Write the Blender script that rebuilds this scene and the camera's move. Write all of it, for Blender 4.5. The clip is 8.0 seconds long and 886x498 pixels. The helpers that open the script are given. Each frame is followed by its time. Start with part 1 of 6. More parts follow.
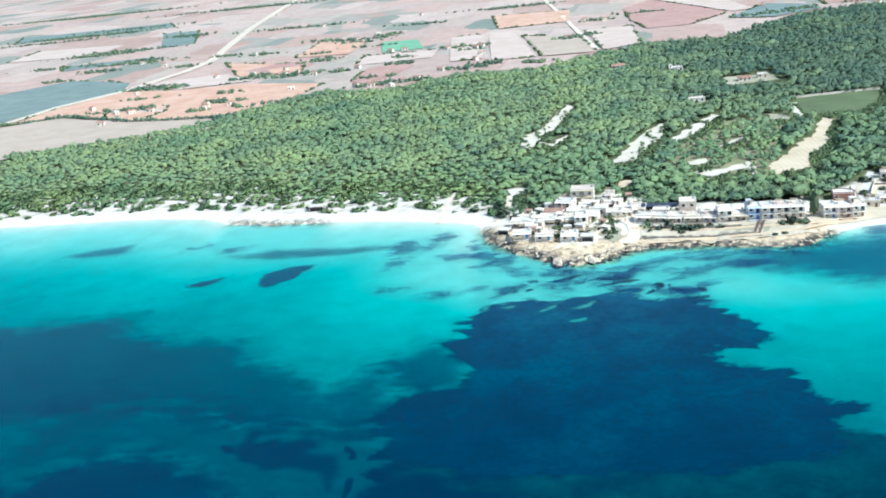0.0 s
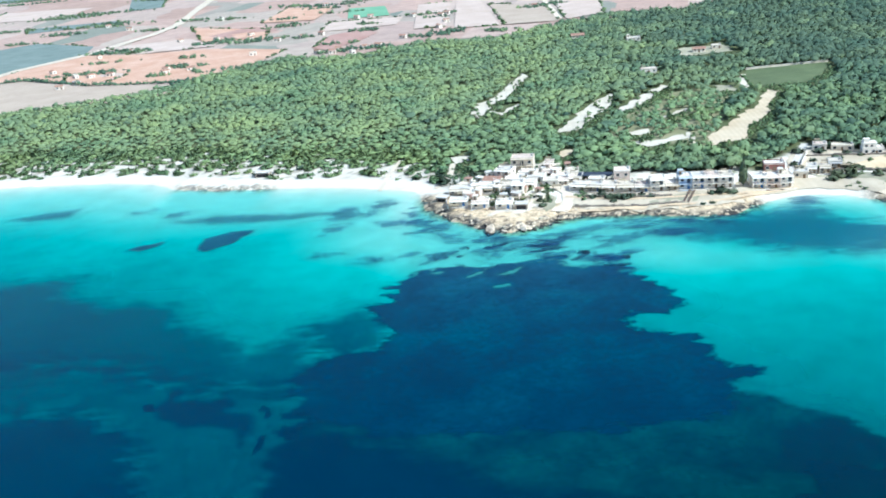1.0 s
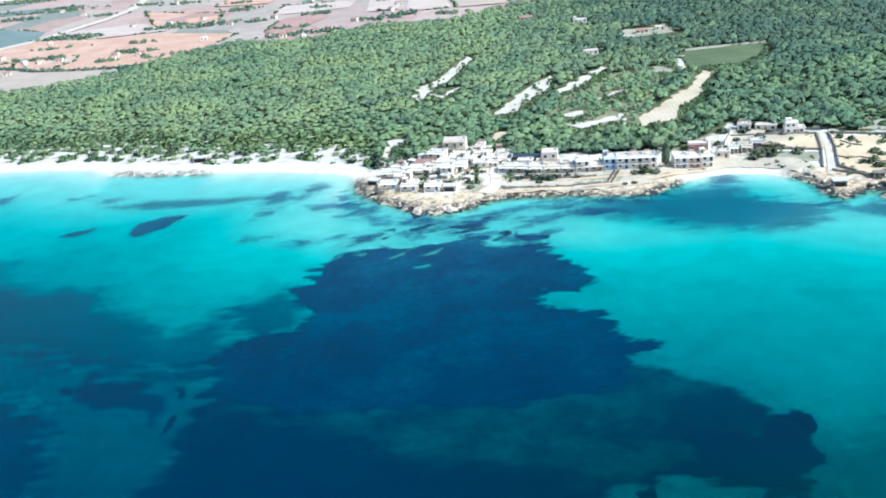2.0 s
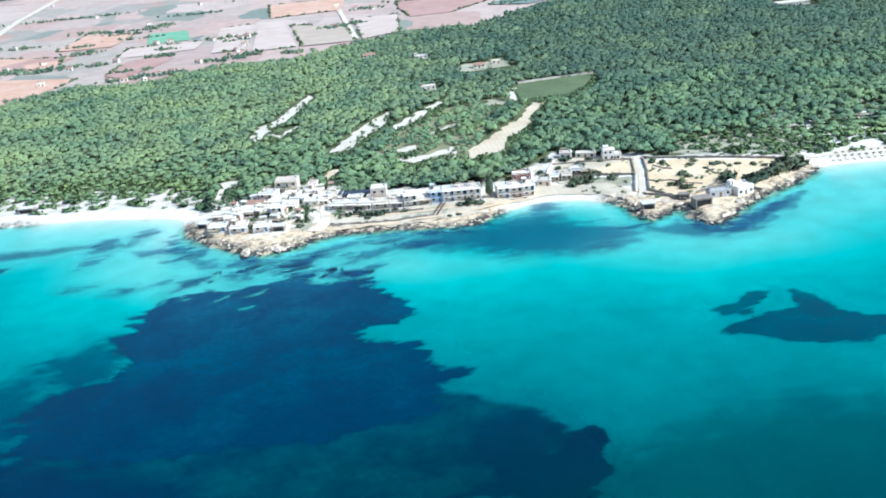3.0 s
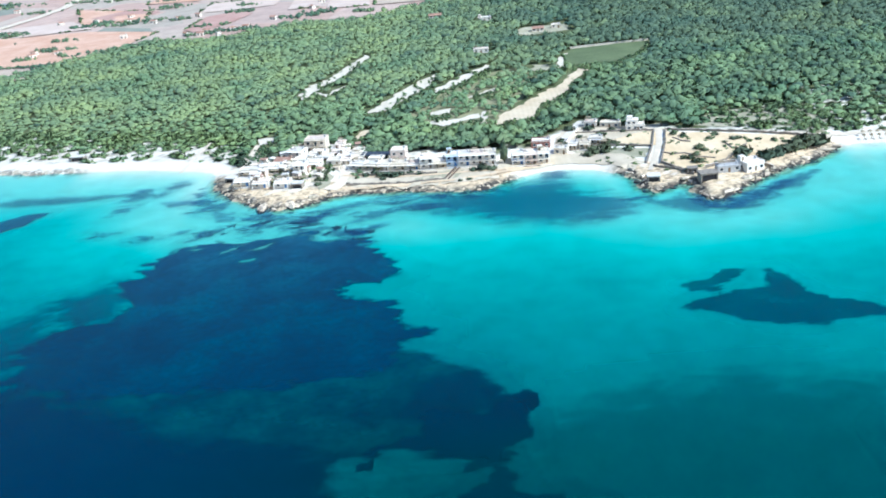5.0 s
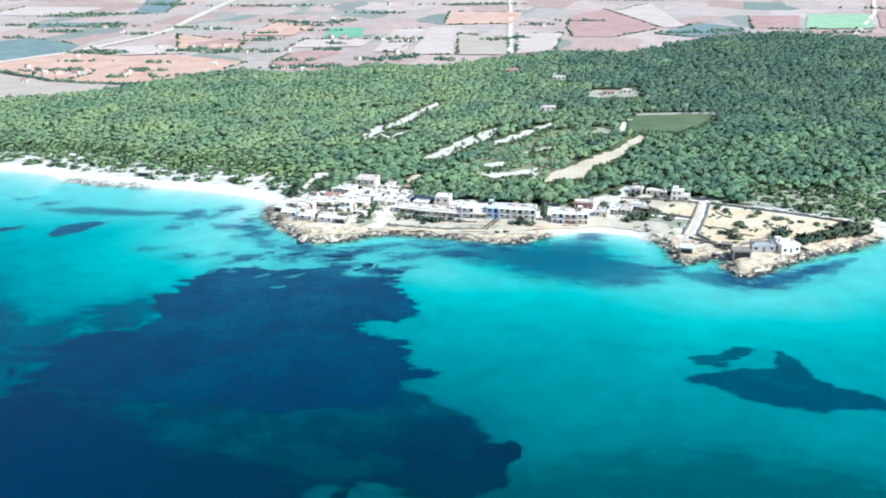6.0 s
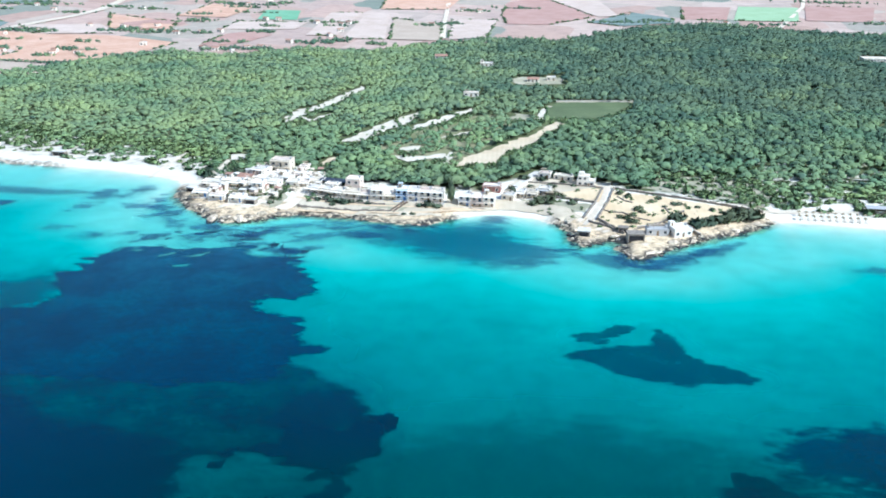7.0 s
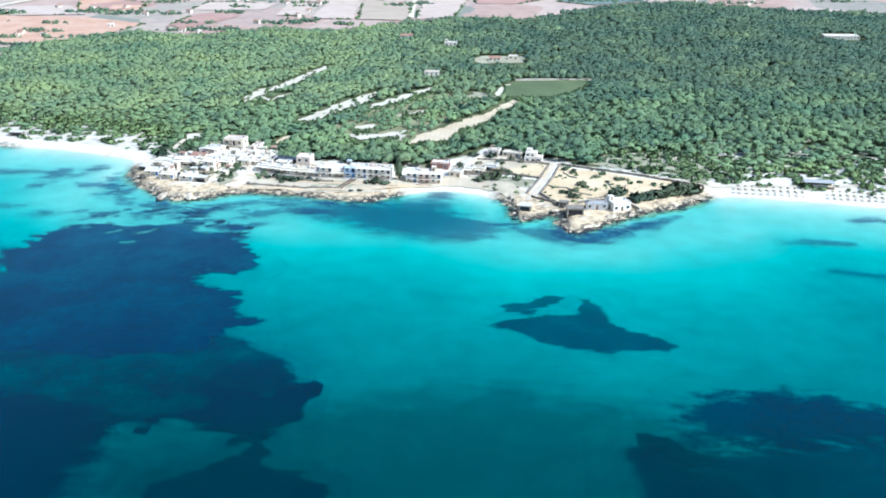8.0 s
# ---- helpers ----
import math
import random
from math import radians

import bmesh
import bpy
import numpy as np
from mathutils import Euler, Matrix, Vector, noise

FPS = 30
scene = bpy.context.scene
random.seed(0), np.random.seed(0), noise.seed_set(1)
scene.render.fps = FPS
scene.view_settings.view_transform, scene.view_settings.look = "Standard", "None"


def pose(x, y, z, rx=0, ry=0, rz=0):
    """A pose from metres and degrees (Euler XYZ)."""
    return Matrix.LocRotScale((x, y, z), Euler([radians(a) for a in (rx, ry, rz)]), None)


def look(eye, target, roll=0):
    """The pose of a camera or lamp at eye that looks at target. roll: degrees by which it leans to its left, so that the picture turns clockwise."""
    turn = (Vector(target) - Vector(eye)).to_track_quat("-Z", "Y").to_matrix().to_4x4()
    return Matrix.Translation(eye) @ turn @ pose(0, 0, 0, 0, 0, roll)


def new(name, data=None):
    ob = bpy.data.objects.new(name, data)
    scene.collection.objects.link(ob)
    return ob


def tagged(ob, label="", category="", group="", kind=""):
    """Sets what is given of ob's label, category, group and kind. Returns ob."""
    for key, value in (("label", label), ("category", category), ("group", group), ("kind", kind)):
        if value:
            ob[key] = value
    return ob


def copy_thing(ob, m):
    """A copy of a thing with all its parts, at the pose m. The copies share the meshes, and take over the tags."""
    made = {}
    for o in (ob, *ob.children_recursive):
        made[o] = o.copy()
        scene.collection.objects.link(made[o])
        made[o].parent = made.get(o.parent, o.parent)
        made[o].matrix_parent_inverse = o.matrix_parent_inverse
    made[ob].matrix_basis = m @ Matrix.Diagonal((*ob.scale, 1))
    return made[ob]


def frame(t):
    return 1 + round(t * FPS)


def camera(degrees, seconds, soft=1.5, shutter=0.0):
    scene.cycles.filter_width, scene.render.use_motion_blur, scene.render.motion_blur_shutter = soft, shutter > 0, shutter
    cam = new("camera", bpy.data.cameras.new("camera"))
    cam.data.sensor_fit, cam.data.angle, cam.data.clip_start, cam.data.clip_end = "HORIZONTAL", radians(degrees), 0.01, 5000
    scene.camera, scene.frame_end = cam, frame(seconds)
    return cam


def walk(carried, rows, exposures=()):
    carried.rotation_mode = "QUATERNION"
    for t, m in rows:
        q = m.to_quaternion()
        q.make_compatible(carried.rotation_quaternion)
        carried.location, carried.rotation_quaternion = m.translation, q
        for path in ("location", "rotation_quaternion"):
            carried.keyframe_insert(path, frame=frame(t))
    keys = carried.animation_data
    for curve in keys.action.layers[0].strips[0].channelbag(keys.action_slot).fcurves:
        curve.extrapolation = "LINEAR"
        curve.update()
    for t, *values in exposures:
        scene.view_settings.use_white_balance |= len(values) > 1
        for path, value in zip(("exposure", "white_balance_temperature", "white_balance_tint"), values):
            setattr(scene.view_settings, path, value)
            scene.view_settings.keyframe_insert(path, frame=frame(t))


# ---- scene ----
cam = camera(48.67, 8.0, 1.8)
PATH = [
    (0, (0.00, 0.00, 130.00), (-9.095, 94.428, 98.367), -6.021),
    (0.2, (3.77, -1.24, 130.02), (-7.258, 92.855, 98.016), -6.731),
    (0.4, (7.55, -2.48, 130.05), (-2.224, 90.984, 95.865), -6.343),
    (0.5, (9.45, -3.10, 130.07), (-1.161, 90.144, 95.536), -6.657),
    (0.8, (15.20, -4.95, 130.17), (5.006, 87.883, 94.408), -6.276),
    (1, (19.07, -6.17, 130.27), (11.594, 87.247, 95.382), -5.245),
    (1.2, (22.95, -7.39, 130.39), (19.170, 85.607, 93.823), -4.703),
    (2.3, (44.70, -14.10, 131.30), (39.255, 78.729, 94.506), -5.650),
    (2.5, (48.71, -15.32, 131.50), (50.368, 78.018, 95.658), -4.270),
    (2.7, (52.73, -16.54, 131.72), (58.290, 76.576, 95.685), -4.911),
    (2.8, (54.75, -17.16, 131.83), (62.490, 75.981, 96.281), -4.662),
    (3, (58.80, -18.40, 132.07), (66.248, 75.068, 97.307), -5.763),
    (3.2, (62.86, -19.64, 132.31), (68.425, 73.661, 96.775), -5.342),
    (3.4, (66.93, -20.89, 132.55), (72.928, 71.742, 95.361), -4.701),
    (3.5, (68.97, -21.52, 132.68), (74.776, 70.774, 94.621), -4.759),
    (3.6, (71.01, -22.15, 132.81), (77.773, 70.208, 95.075), -4.816),
    (3.8, (75.10, -23.42, 133.07), (85.023, 68.565, 95.114), -5.808),
    (4, (79.19, -24.69, 133.33), (90.643, 66.906, 94.859), -5.692),
    (4.2, (83.29, -25.97, 133.59), (98.546, 65.156, 95.340), -4.224),
    (5.3, (105.89, -33.27, 135.04), (95.515, 58.824, 97.470), -4.424),
    (5.5, (110.00, -34.64, 135.29), (99.027, 58.449, 100.462), -2.158),
    (5.7, (114.11, -36.04, 135.54), (104.252, 58.308, 103.879), -0.223),
    (5.8, (116.16, -36.74, 135.67), (105.489, 57.649, 104.419), -0.460),
    (6, (120.27, -38.16, 135.91), (108.711, 55.629, 103.196), -1.099),
    (6.2, (124.37, -39.60, 136.14), (114.374, 54.017, 102.454), -1.942),
    (6.4, (128.46, -41.06, 136.36), (120.775, 52.414, 101.678), -1.121),
    (6.5, (130.50, -41.80, 136.47), (124.693, 51.706, 101.496), 0.853),
    (6.8, (136.61, -44.05, 136.78), (130.019, 49.804, 102.911), 0.813),
    (7, (140.68, -45.58, 136.97), (134.137, 48.205, 102.871), 0.428),
    (7.3, (146.76, -47.91, 137.23), (141.668, 45.592, 102.136), 0.512),
    (7.5, (150.79, -49.50, 137.38), (147.347, 43.867, 101.735), 0.650),
    (7.6, (152.80, -50.31, 137.45), (148.904, 42.882, 101.386), 0.539),
    (7.8, (156.81, -51.94, 137.58), (151.374, 41.040, 101.185), -0.282),
    (8, (160.81, -53.59, 137.70), (155.373, 39.590, 101.813), 0.218),
]
walk(cam, [(t, look(eye, target, roll)) for t, eye, target, roll in PATH], [(0, 0.42, 5330, 0), (1.2, 0.42, 5230, 1), (2.5, 0.42, 5150, 3), (8, 0.42, 5150, 3)])


# world, sun
world = bpy.data.worlds.new("sky")
scene.world = world
world.use_nodes = True
wn = world.node_tree.nodes
sky = wn.new("ShaderNodeTexSky")
sky.sky_type = "NISHITA"
sky.sun_disc = False
sky.sun_elevation = radians(44)
sky.sun_rotation = radians(112)
sky.air_density, sky.dust_density, sky.ozone_density = 1.0, 1.5, 1.0
wn["Background"].inputs["Strength"].default_value = 0.15
world.node_tree.links.new(sky.outputs["Color"], wn["Background"].inputs["Color"])
sun = new("sun", bpy.data.lights.new("sun", "SUN"))
sun.data.energy, sun.data.angle, sun.data.color = 4.1, radians(0.6), (1.0, 0.96, 0.9)
sun.matrix_world = look((0, 0, 500), (-0.67 * 300, 0.27 * 300, 500 - 0.695 * 300))


# ------------------------------------------------------------------ materials
def mat(name, rough=0.8, metal=0.0, spec=0.3):
    m = bpy.data.materials.new(name)
    m.use_nodes = True
    b = m.node_tree.nodes["Principled BSDF"]
    b.inputs["Roughness"].default_value, b.inputs["Metallic"].default_value = rough, metal
    b.inputs["Specular IOR Level"].default_value = spec
    return m, m.node_tree.nodes, m.node_tree.links, b


def noise_node(n, l, scale, detail=4.0, rough=0.6, coord=None):
    t = n.new("ShaderNodeTexNoise")
    t.inputs["Scale"].default_value, t.inputs["Detail"].default_value, t.inputs["Roughness"].default_value = scale, detail, rough
    if coord is not None:
        l.new(coord, t.inputs["Vector"])
    return t.outputs["Fac"]


def ramp(n, l, fac, stops):
    r = n.new("ShaderNodeValToRGB")
    e = r.color_ramp.elements
    while len(e) < len(stops):
        e.new(0.5)
    for k, (p, c) in zip(e, stops):
        k.position, k.color = p, (*c, 1)
    l.new(fac, r.inputs["Fac"])
    return r.outputs["Color"]


def mixc(n, l, fac, a, b, how="MIX"):
    m = n.new("ShaderNodeMix")
    m.data_type, m.blend_type = "RGBA", how
    for key, v in ((0, fac), (6, a), (7, b)):
        if isinstance(v, (int, float)):
            m.inputs[key].default_value = v
        elif isinstance(v, tuple):
            m.inputs[key].default_value = (*v, 1)
        else:
            l.new(v, m.inputs[key])
    return m.outputs[2]


def calc(n, l, op, a, b=0.0, c=None):
    m = n.new("ShaderNodeMath")
    m.operation = op
    m.use_clamp = False
    for key, v in enumerate((a, b) if c is None else (a, b, c)):
        if isinstance(v, (int, float)):
            m.inputs[key].default_value = v
        else:
            l.new(v, m.inputs[key])
    return m.outputs[0]


def step(n, l, v, lo, hi):
    m = n.new("ShaderNodeMapRange")
    m.interpolation_type = "SMOOTHSTEP"
    m.inputs[1].default_value, m.inputs[2].default_value = lo, hi
    l.new(v, m.inputs[0])
    return m.outputs[0]


def bump(n, l, b, height, strength=0.5, dist=0.1):
    k = n.new("ShaderNodeBump")
    k.inputs["Strength"].default_value, k.inputs["Distance"].default_value = strength, dist
    l.new(height, k.inputs["Height"])
    l.new(k.outputs["Normal"], b.inputs["Normal"])


def place(n):
    return n.new("ShaderNodeNewGeometry").outputs["Position"]


def attr(n, name):
    a = n.new("ShaderNodeAttribute")
    a.attribute_name = name
    return a.outputs["Fac"]


def plain(name, col, dark=None, scale=1.5, rough=0.8, metal=0.0, fine=14.0, vary=0.12):
    """A surface with broad stains and fine grain; each object a little different."""
    m, n, l, b = mat(name, rough, metal)
    p = place(n)
    dark = dark or tuple(v * 0.72 for v in col)
    broad = ramp(n, l, noise_node(n, l, scale, 5, 0.65, p), [(0.3, dark), (0.62, col)])
    grain = ramp(n, l, noise_node(n, l, fine, 3, 0.6, p), [(0.2, (0.82,) * 3), (0.8, (1.08,) * 3)])
    c = mixc(n, l, 0.7, broad, grain, "MULTIPLY")
    info = n.new("ShaderNodeObjectInfo").outputs["Random"]
    v = n.new("ShaderNodeHueSaturation")
    l.new(calc(n, l, "MULTIPLY_ADD", info, vary, 1 - vary / 2), v.inputs["Value"])
    l.new(c, v.inputs["Color"])
    l.new(v.outputs["Color"], b.inputs["Base Color"])
    bump(n, l, b, noise_node(n, l, fine, 4, 0.6, p), 0.35, 0.03)
    return m


def ground_material():
    m, n, l, b = mat("ground_soil", 0.95, 0, 0.1)
    p = place(n)
    big, mid, fine = (noise_node(n, l, s, 6, 0.6, p) for s in (0.012, 0.09, 0.9))
    sand = ramp(n, l, mid, [(0.3, (0.7, 0.62, 0.49)), (0.6, (0.8, 0.73, 0.6))])
    wet = ramp(n, l, fine, [(0.3, (0.52, 0.44, 0.32)), (0.7, (0.66, 0.58, 0.44))])
    floor = ramp(n, l, mid, [(0.3, (0.06, 0.07, 0.03)), (0.5, (0.11, 0.125, 0.055)), (0.7, (0.18, 0.185, 0.09))])
    rock = ramp(n, l, noise_node(n, l, 0.3, 8, 0.75, p), [(0.36, (0.14, 0.11, 0.08)), (0.44, (0.46, 0.34, 0.21)), (0.56, (0.74, 0.57, 0.36))])
    # open farmland: an uneven patchwork of ploughed plots
    turned = n.new("ShaderNodeMapping")
    turned.inputs["Rotation"].default_value = (0, 0, 0.28)
    turned.inputs["Scale"].default_value = (1.0, 0.55, 1.0)
    l.new(p, turned.inputs["Vector"])
    cells = n.new("ShaderNodeTexVoronoi")
    cells.distance = "CHEBYCHEV"
    cells.inputs["Scale"].default_value = 0.016
    cells.inputs["Randomness"].default_value = 0.8
    l.new(turned.outputs["Vector"], cells.inputs["Vector"])
    pick = n.new("ShaderNodeSeparateColor")
    l.new(cells.outputs["Color"], pick.inputs["Color"])
    plots = ramp(n, l, pick.outputs[0], [(0.0, (0.43, 0.29, 0.22)), (0.2, (0.52, 0.36, 0.28)), (0.4, (0.57, 0.44, 0.35)), (0.6, (0.48, 0.35, 0.28)), (0.75, (0.5, 0.4, 0.31)), (0.9, (0.24, 0.26, 0.2)), (1.0, (0.53, 0.4, 0.32))])
    plots = mixc(n, l, step(n, l, mid, 0.35, 0.7), plots, mixc(n, l, 1.0, plots, (0.84, 0.84, 0.86), "MULTIPLY"))
    c = mixc(n, l, attr(n, "farm"), floor, plots)
    c = mixc(n, l, attr(n, "sand"), c, sand)
    dune = calc(n, l, "MULTIPLY", attr(n, "dune"), step(n, l, calc(n, l, "ADD", mid, calc(n, l, "MULTIPLY", fine, 0.3)), 0.5, 0.66))
    c = mixc(n, l, dune, c, (0.42, 0.36, 0.27))
    c = mixc(n, l, attr(n, "rock"), c, rock)
    c = mixc(n, l, attr(n, "wet"), c, wet)
    # a dark belt at the rocky waterline: wet rock, with crevice shade painted in
    c = mixc(n, l, calc(n, l, "MULTIPLY", attr(n, "tide_shade"), step(n, l, noise_node(n, l, 0.5, 5, 0.7, p), 0.38, 0.52)), c, (0.05, 0.045, 0.04))
    l.new(c, b.inputs["Base Color"])
    bump(n, l, b, mixc(n, l, 0.6, fine, noise_node(n, l, 3.0, 3, 0.6, p)), 0.6, 0.35)
    return m


def water_material():
    """Clear sea: gloss on top, tint and scatter that grow with the depth under each spot."""
    m, n, l, b = mat("sea_water", 0.12, 0, 0.5)
    n.remove(b)
    p = place(n)
    depth = attr(n, "depth")

    def fade(k):
        return calc(n, l, "POWER", 2.718, calc(n, l, "MULTIPLY", depth, -k))

    tint = n.new("ShaderNodeCombineColor")
    for i, k in enumerate((0.6, 0.086, 0.083)):
        l.new(fade(k), tint.inputs[i])
    clear = n.new("ShaderNodeBsdfTransparent")
    l.new(tint.outputs["Color"], clear.inputs["Color"])
    milk = n.new("ShaderNodeBsdfDiffuse")
    # bluer scatter to the north stands in for sky reflection and haze
    l.new(mixc(n, l, attr(n, "less_haze"), (0.0, 0.07, 0.168), (0.0, 0.064, 0.1)), milk.inputs["Color"])
    body = n.new("ShaderNodeMixShader")
    l.new(calc(n, l, "MULTIPLY", calc(n, l, "SUBTRACT", 1.0, fade(0.3)), 0.25), body.inputs[0])
    l.new(clear.outputs[0], body.inputs[1])
    l.new(milk.outputs[0], body.inputs[2])
    gloss = n.new("ShaderNodeBsdfGlossy")
    gloss.inputs["Roughness"].default_value = 0.2
    ripples = n.new("ShaderNodeBump")
    ripples.inputs["Strength"].default_value, ripples.inputs["Distance"].default_value = 0.35, 0.25
    l.new(noise_node(n, l, 0.5, 5, 0.6, p), ripples.inputs["Height"])
    l.new(ripples.outputs["Normal"], gloss.inputs["Normal"])
    shine = n.new("ShaderNodeFresnel")
    shine.inputs["IOR"].default_value = 1.27
    l.new(ripples.outputs["Normal"], shine.inputs["Normal"])
    top = n.new("ShaderNodeMixShader")
    l.new(calc(n, l, "MULTIPLY", shine.outputs[0], 0.8), top.inputs[0])
    l.new(body.outputs[0], top.inputs[1])
    l.new(gloss.outputs[0], top.inputs[2])
    l.new(top.outputs[0], n["Material Output"].inputs["Surface"])
    return m


def seagrass_material(low, mid, high, size=0.035):
    m, n, l, b = mat("seagrass", 0.9, 0, 0.1)
    p = place(n)
    c = ramp(n, l, noise_node(n, l, size, 6, 0.62, p), [(0.3, low), (0.48, mid), (0.66, high)])
    fine = ramp(n, l, noise_node(n, l, 0.6, 4, 0.6, p), [(0.3, (0.7,) * 3), (0.7, (1.25,) * 3)])
    l.new(mixc(n, l, 1.0, c, fine, "MULTIPLY"), b.inputs["Base Color"])
    return m


def leaf_material(name, lo, mid_, hi):
    m, n, l, b = mat(name, 0.7, 0, 0.2)
    p = place(n)
    tree = attr(n, "tree")
    c = ramp(n, l, tree, [(0.0, lo), (0.5, mid_), (1.0, hi)])
    isl = n.new("ShaderNodeNewGeometry").outputs["Random Per Island"]
    v = n.new("ShaderNodeHueSaturation")
    l.new(calc(n, l, "MULTIPLY_ADD", isl, 0.2, 1.24), v.inputs["Value"])
    info = n.new("ShaderNodeObjectInfo").outputs["Random"]
    l.new(calc(n, l, "MULTIPLY_ADD", info, 0.02, 0.495), v.inputs["Hue"])
    stand = ramp(n, l, noise_node(n, l, 0.02, 3, 0.6, p), [(0.36, (0.68, 0.8, 0.82)), (0.46, (0.92, 0.96, 0.94)), (0.64, (1.1, 1.08, 0.92))])
    l.new(mixc(n, l, 1.0, c, stand, "MULTIPLY"), v.inputs["Color"])
    l.new(v.outputs["Color"], b.inputs["Base Color"])
    thin = n.new("ShaderNodeBsdfTranslucent")
    l.new(v.outputs["Color"], thin.inputs["Color"])
    both = n.new("ShaderNodeMixShader")
    both.inputs[0].default_value = 0.15
    l.new(b.outputs[0], both.inputs[1])
    l.new(thin.outputs[0], both.inputs[2])
    l.new(both.outputs[0], n["Material Output"].inputs["Surface"])
    return m


def soil(name, a, b_, furrow=0.25, amount=0.06):
    m, n, l, b = mat(name, 0.95, 0, 0.1)
    p = place(n)
    w = n.new("ShaderNodeTexWave")
    w.inputs["Scale"].default_value, w.inputs["Distortion"].default_value = furrow, 1.5
    l.new(p, w.inputs["Vector"])
    c = ramp(n, l, noise_node(n, l, 0.05, 5, 0.65, p), [(0.3, a), (0.7, b_)])
    lines = ramp(n, l, w.outputs["Fac"], [(0.0, (1 - amount,) * 3), (1.0, (1.04,) * 3)])
    l.new(mixc(n, l, 1.0, c, lines, "MULTIPLY"), b.inputs["Base Color"])
    bump(n, l, b, noise_node(n, l, 1.2, 4, 0.6, p), 0.5, 0.2)
    return m


GROUND, WATER = ground_material(), water_material()
SEAGRASS = seagrass_material((0.024, 0.038, 0.08), (0.045, 0.071, 0.132), (0.08, 0.135, 0.2))
BLACK_GRASS = seagrass_material((0.003, 0.006, 0.026), (0.006, 0.012, 0.04), (0.015, 0.03, 0.055))
OLIVE_GRASS = seagrass_material((0.008, 0.024, 0.028), (0.045, 0.14, 0.1), (0.1, 0.26, 0.18), 0.06)
BLUE_GRASS = seagrass_material((0.03, 0.045, 0.13), (0.06, 0.075, 0.2), (0.1, 0.14, 0.27), 0.07)
GREY_GRASS = seagrass_material((0.04, 0.07, 0.085), (0.06, 0.105, 0.12), (0.1, 0.17, 0.17), 0.09)
LEAF = leaf_material("pine_needles", (0.085, 0.122, 0.078), (0.168, 0.218, 0.112), (0.22, 0.272, 0.122))
SHRUB = leaf_material("shrub_leaves", (0.105, 0.145, 0.075), (0.165, 0.22, 0.1), (0.22, 0.28, 0.12))
JUNIPER = leaf_material("juniper_leaves", (0.085, 0.1, 0.06), (0.12, 0.135, 0.078), (0.16, 0.17, 0.095))
BARK = plain("bark", (0.16, 0.11, 0.075), scale=3)
WHITE = plain("white_plaster", (0.88, 0.79, 0.66), (0.74, 0.65, 0.53), 0.6)
RED = plain("dark_red_plaster", (0.3, 0.13, 0.1), (0.2, 0.09, 0.07), 0.5)
CREAM = plain("cream_plaster", (0.76, 0.66, 0.51), (0.58, 0.48, 0.35), 0.5)
PINK = plain("pink_plaster", (0.72, 0.58, 0.47), (0.58, 0.45, 0.35), 0.5)
GREY = plain("grey_render", (0.5, 0.48, 0.45), (0.38, 0.36, 0.34), 0.5)
BLUE = plain("blue_paint", (0.1, 0.24, 0.5), (0.08, 0.18, 0.4), 2.0, 0.5)
TILE = plain("terracotta_tile", (0.46, 0.27, 0.19), (0.3, 0.17, 0.12), 1.0)
CONCRETE = plain("pale_concrete", (0.7, 0.64, 0.55), (0.56, 0.5, 0.42), 0.4)
WOOD = plain("weathered_wood", (0.22, 0.15, 0.09), scale=4, rough=0.7)
THATCH = plain("thatch", (0.36, 0.29, 0.18), (0.22, 0.17, 0.1), 3.0)
STONE = plain("dry_stone", (0.32, 0.27, 0.21), (0.17, 0.14, 0.11), 0.9)
# its near-black patches are painted in as the shade of crevices
ROCK = plain("shore_rock", (0.68, 0.55, 0.39), (0.09, 0.072, 0.056), 0.5, fine=2.5, vary=0.9)
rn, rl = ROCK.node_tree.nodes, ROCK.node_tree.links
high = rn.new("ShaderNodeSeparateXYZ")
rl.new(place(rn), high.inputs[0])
# boulders darken below this height: wet foot and painted crevice shade
tide_shade = step(rn, rl, calc(rn, rl, "ADD", high.outputs["Z"], noise_node(rn, rl, 0.7, 3, 0.6, place(rn))), 0.75, 1.15)
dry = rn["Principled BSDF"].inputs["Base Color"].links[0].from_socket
rl.new(mixc(rn, rl, tide_shade, (0.045, 0.04, 0.035), dry), rn["Principled BSDF"].inputs["Base Color"])
SKYBLUE = plain("pale_blue_plaster", (0.6, 0.65, 0.7), (0.5, 0.56, 0.62), 0.5)
DARK = plain("dark_opening", (0.03, 0.03, 0.035), scale=2, rough=0.4)
SHUTTER = plain("green_shutter", (0.06, 0.13, 0.1), scale=3, rough=0.6)
# near-black blue that stands in for shadow behind the row
SHADOW_DARK = plain("shadow_dark_sheet", (0.055, 0.065, 0.085), (0.04, 0.045, 0.06), 1.0, 0.6)
METAL = plain("painted_rail", (0.5, 0.5, 0.5), scale=4, rough=0.4, metal=0.6)
TRAIL = plain("orange_tan_path", (0.72, 0.54, 0.34), (0.6, 0.44, 0.27), 0.3, fine=2.0)
ROAD = plain("pale_road", (0.74, 0.62, 0.46), (0.62, 0.51, 0.37), 0.15, fine=2.0)
GLASS, gn, gl, gb = mat("window_glass", 0.08, 0, 0.5)
gb.inputs["Base Color"].default_value = (0.03, 0.045, 0.06, 1)
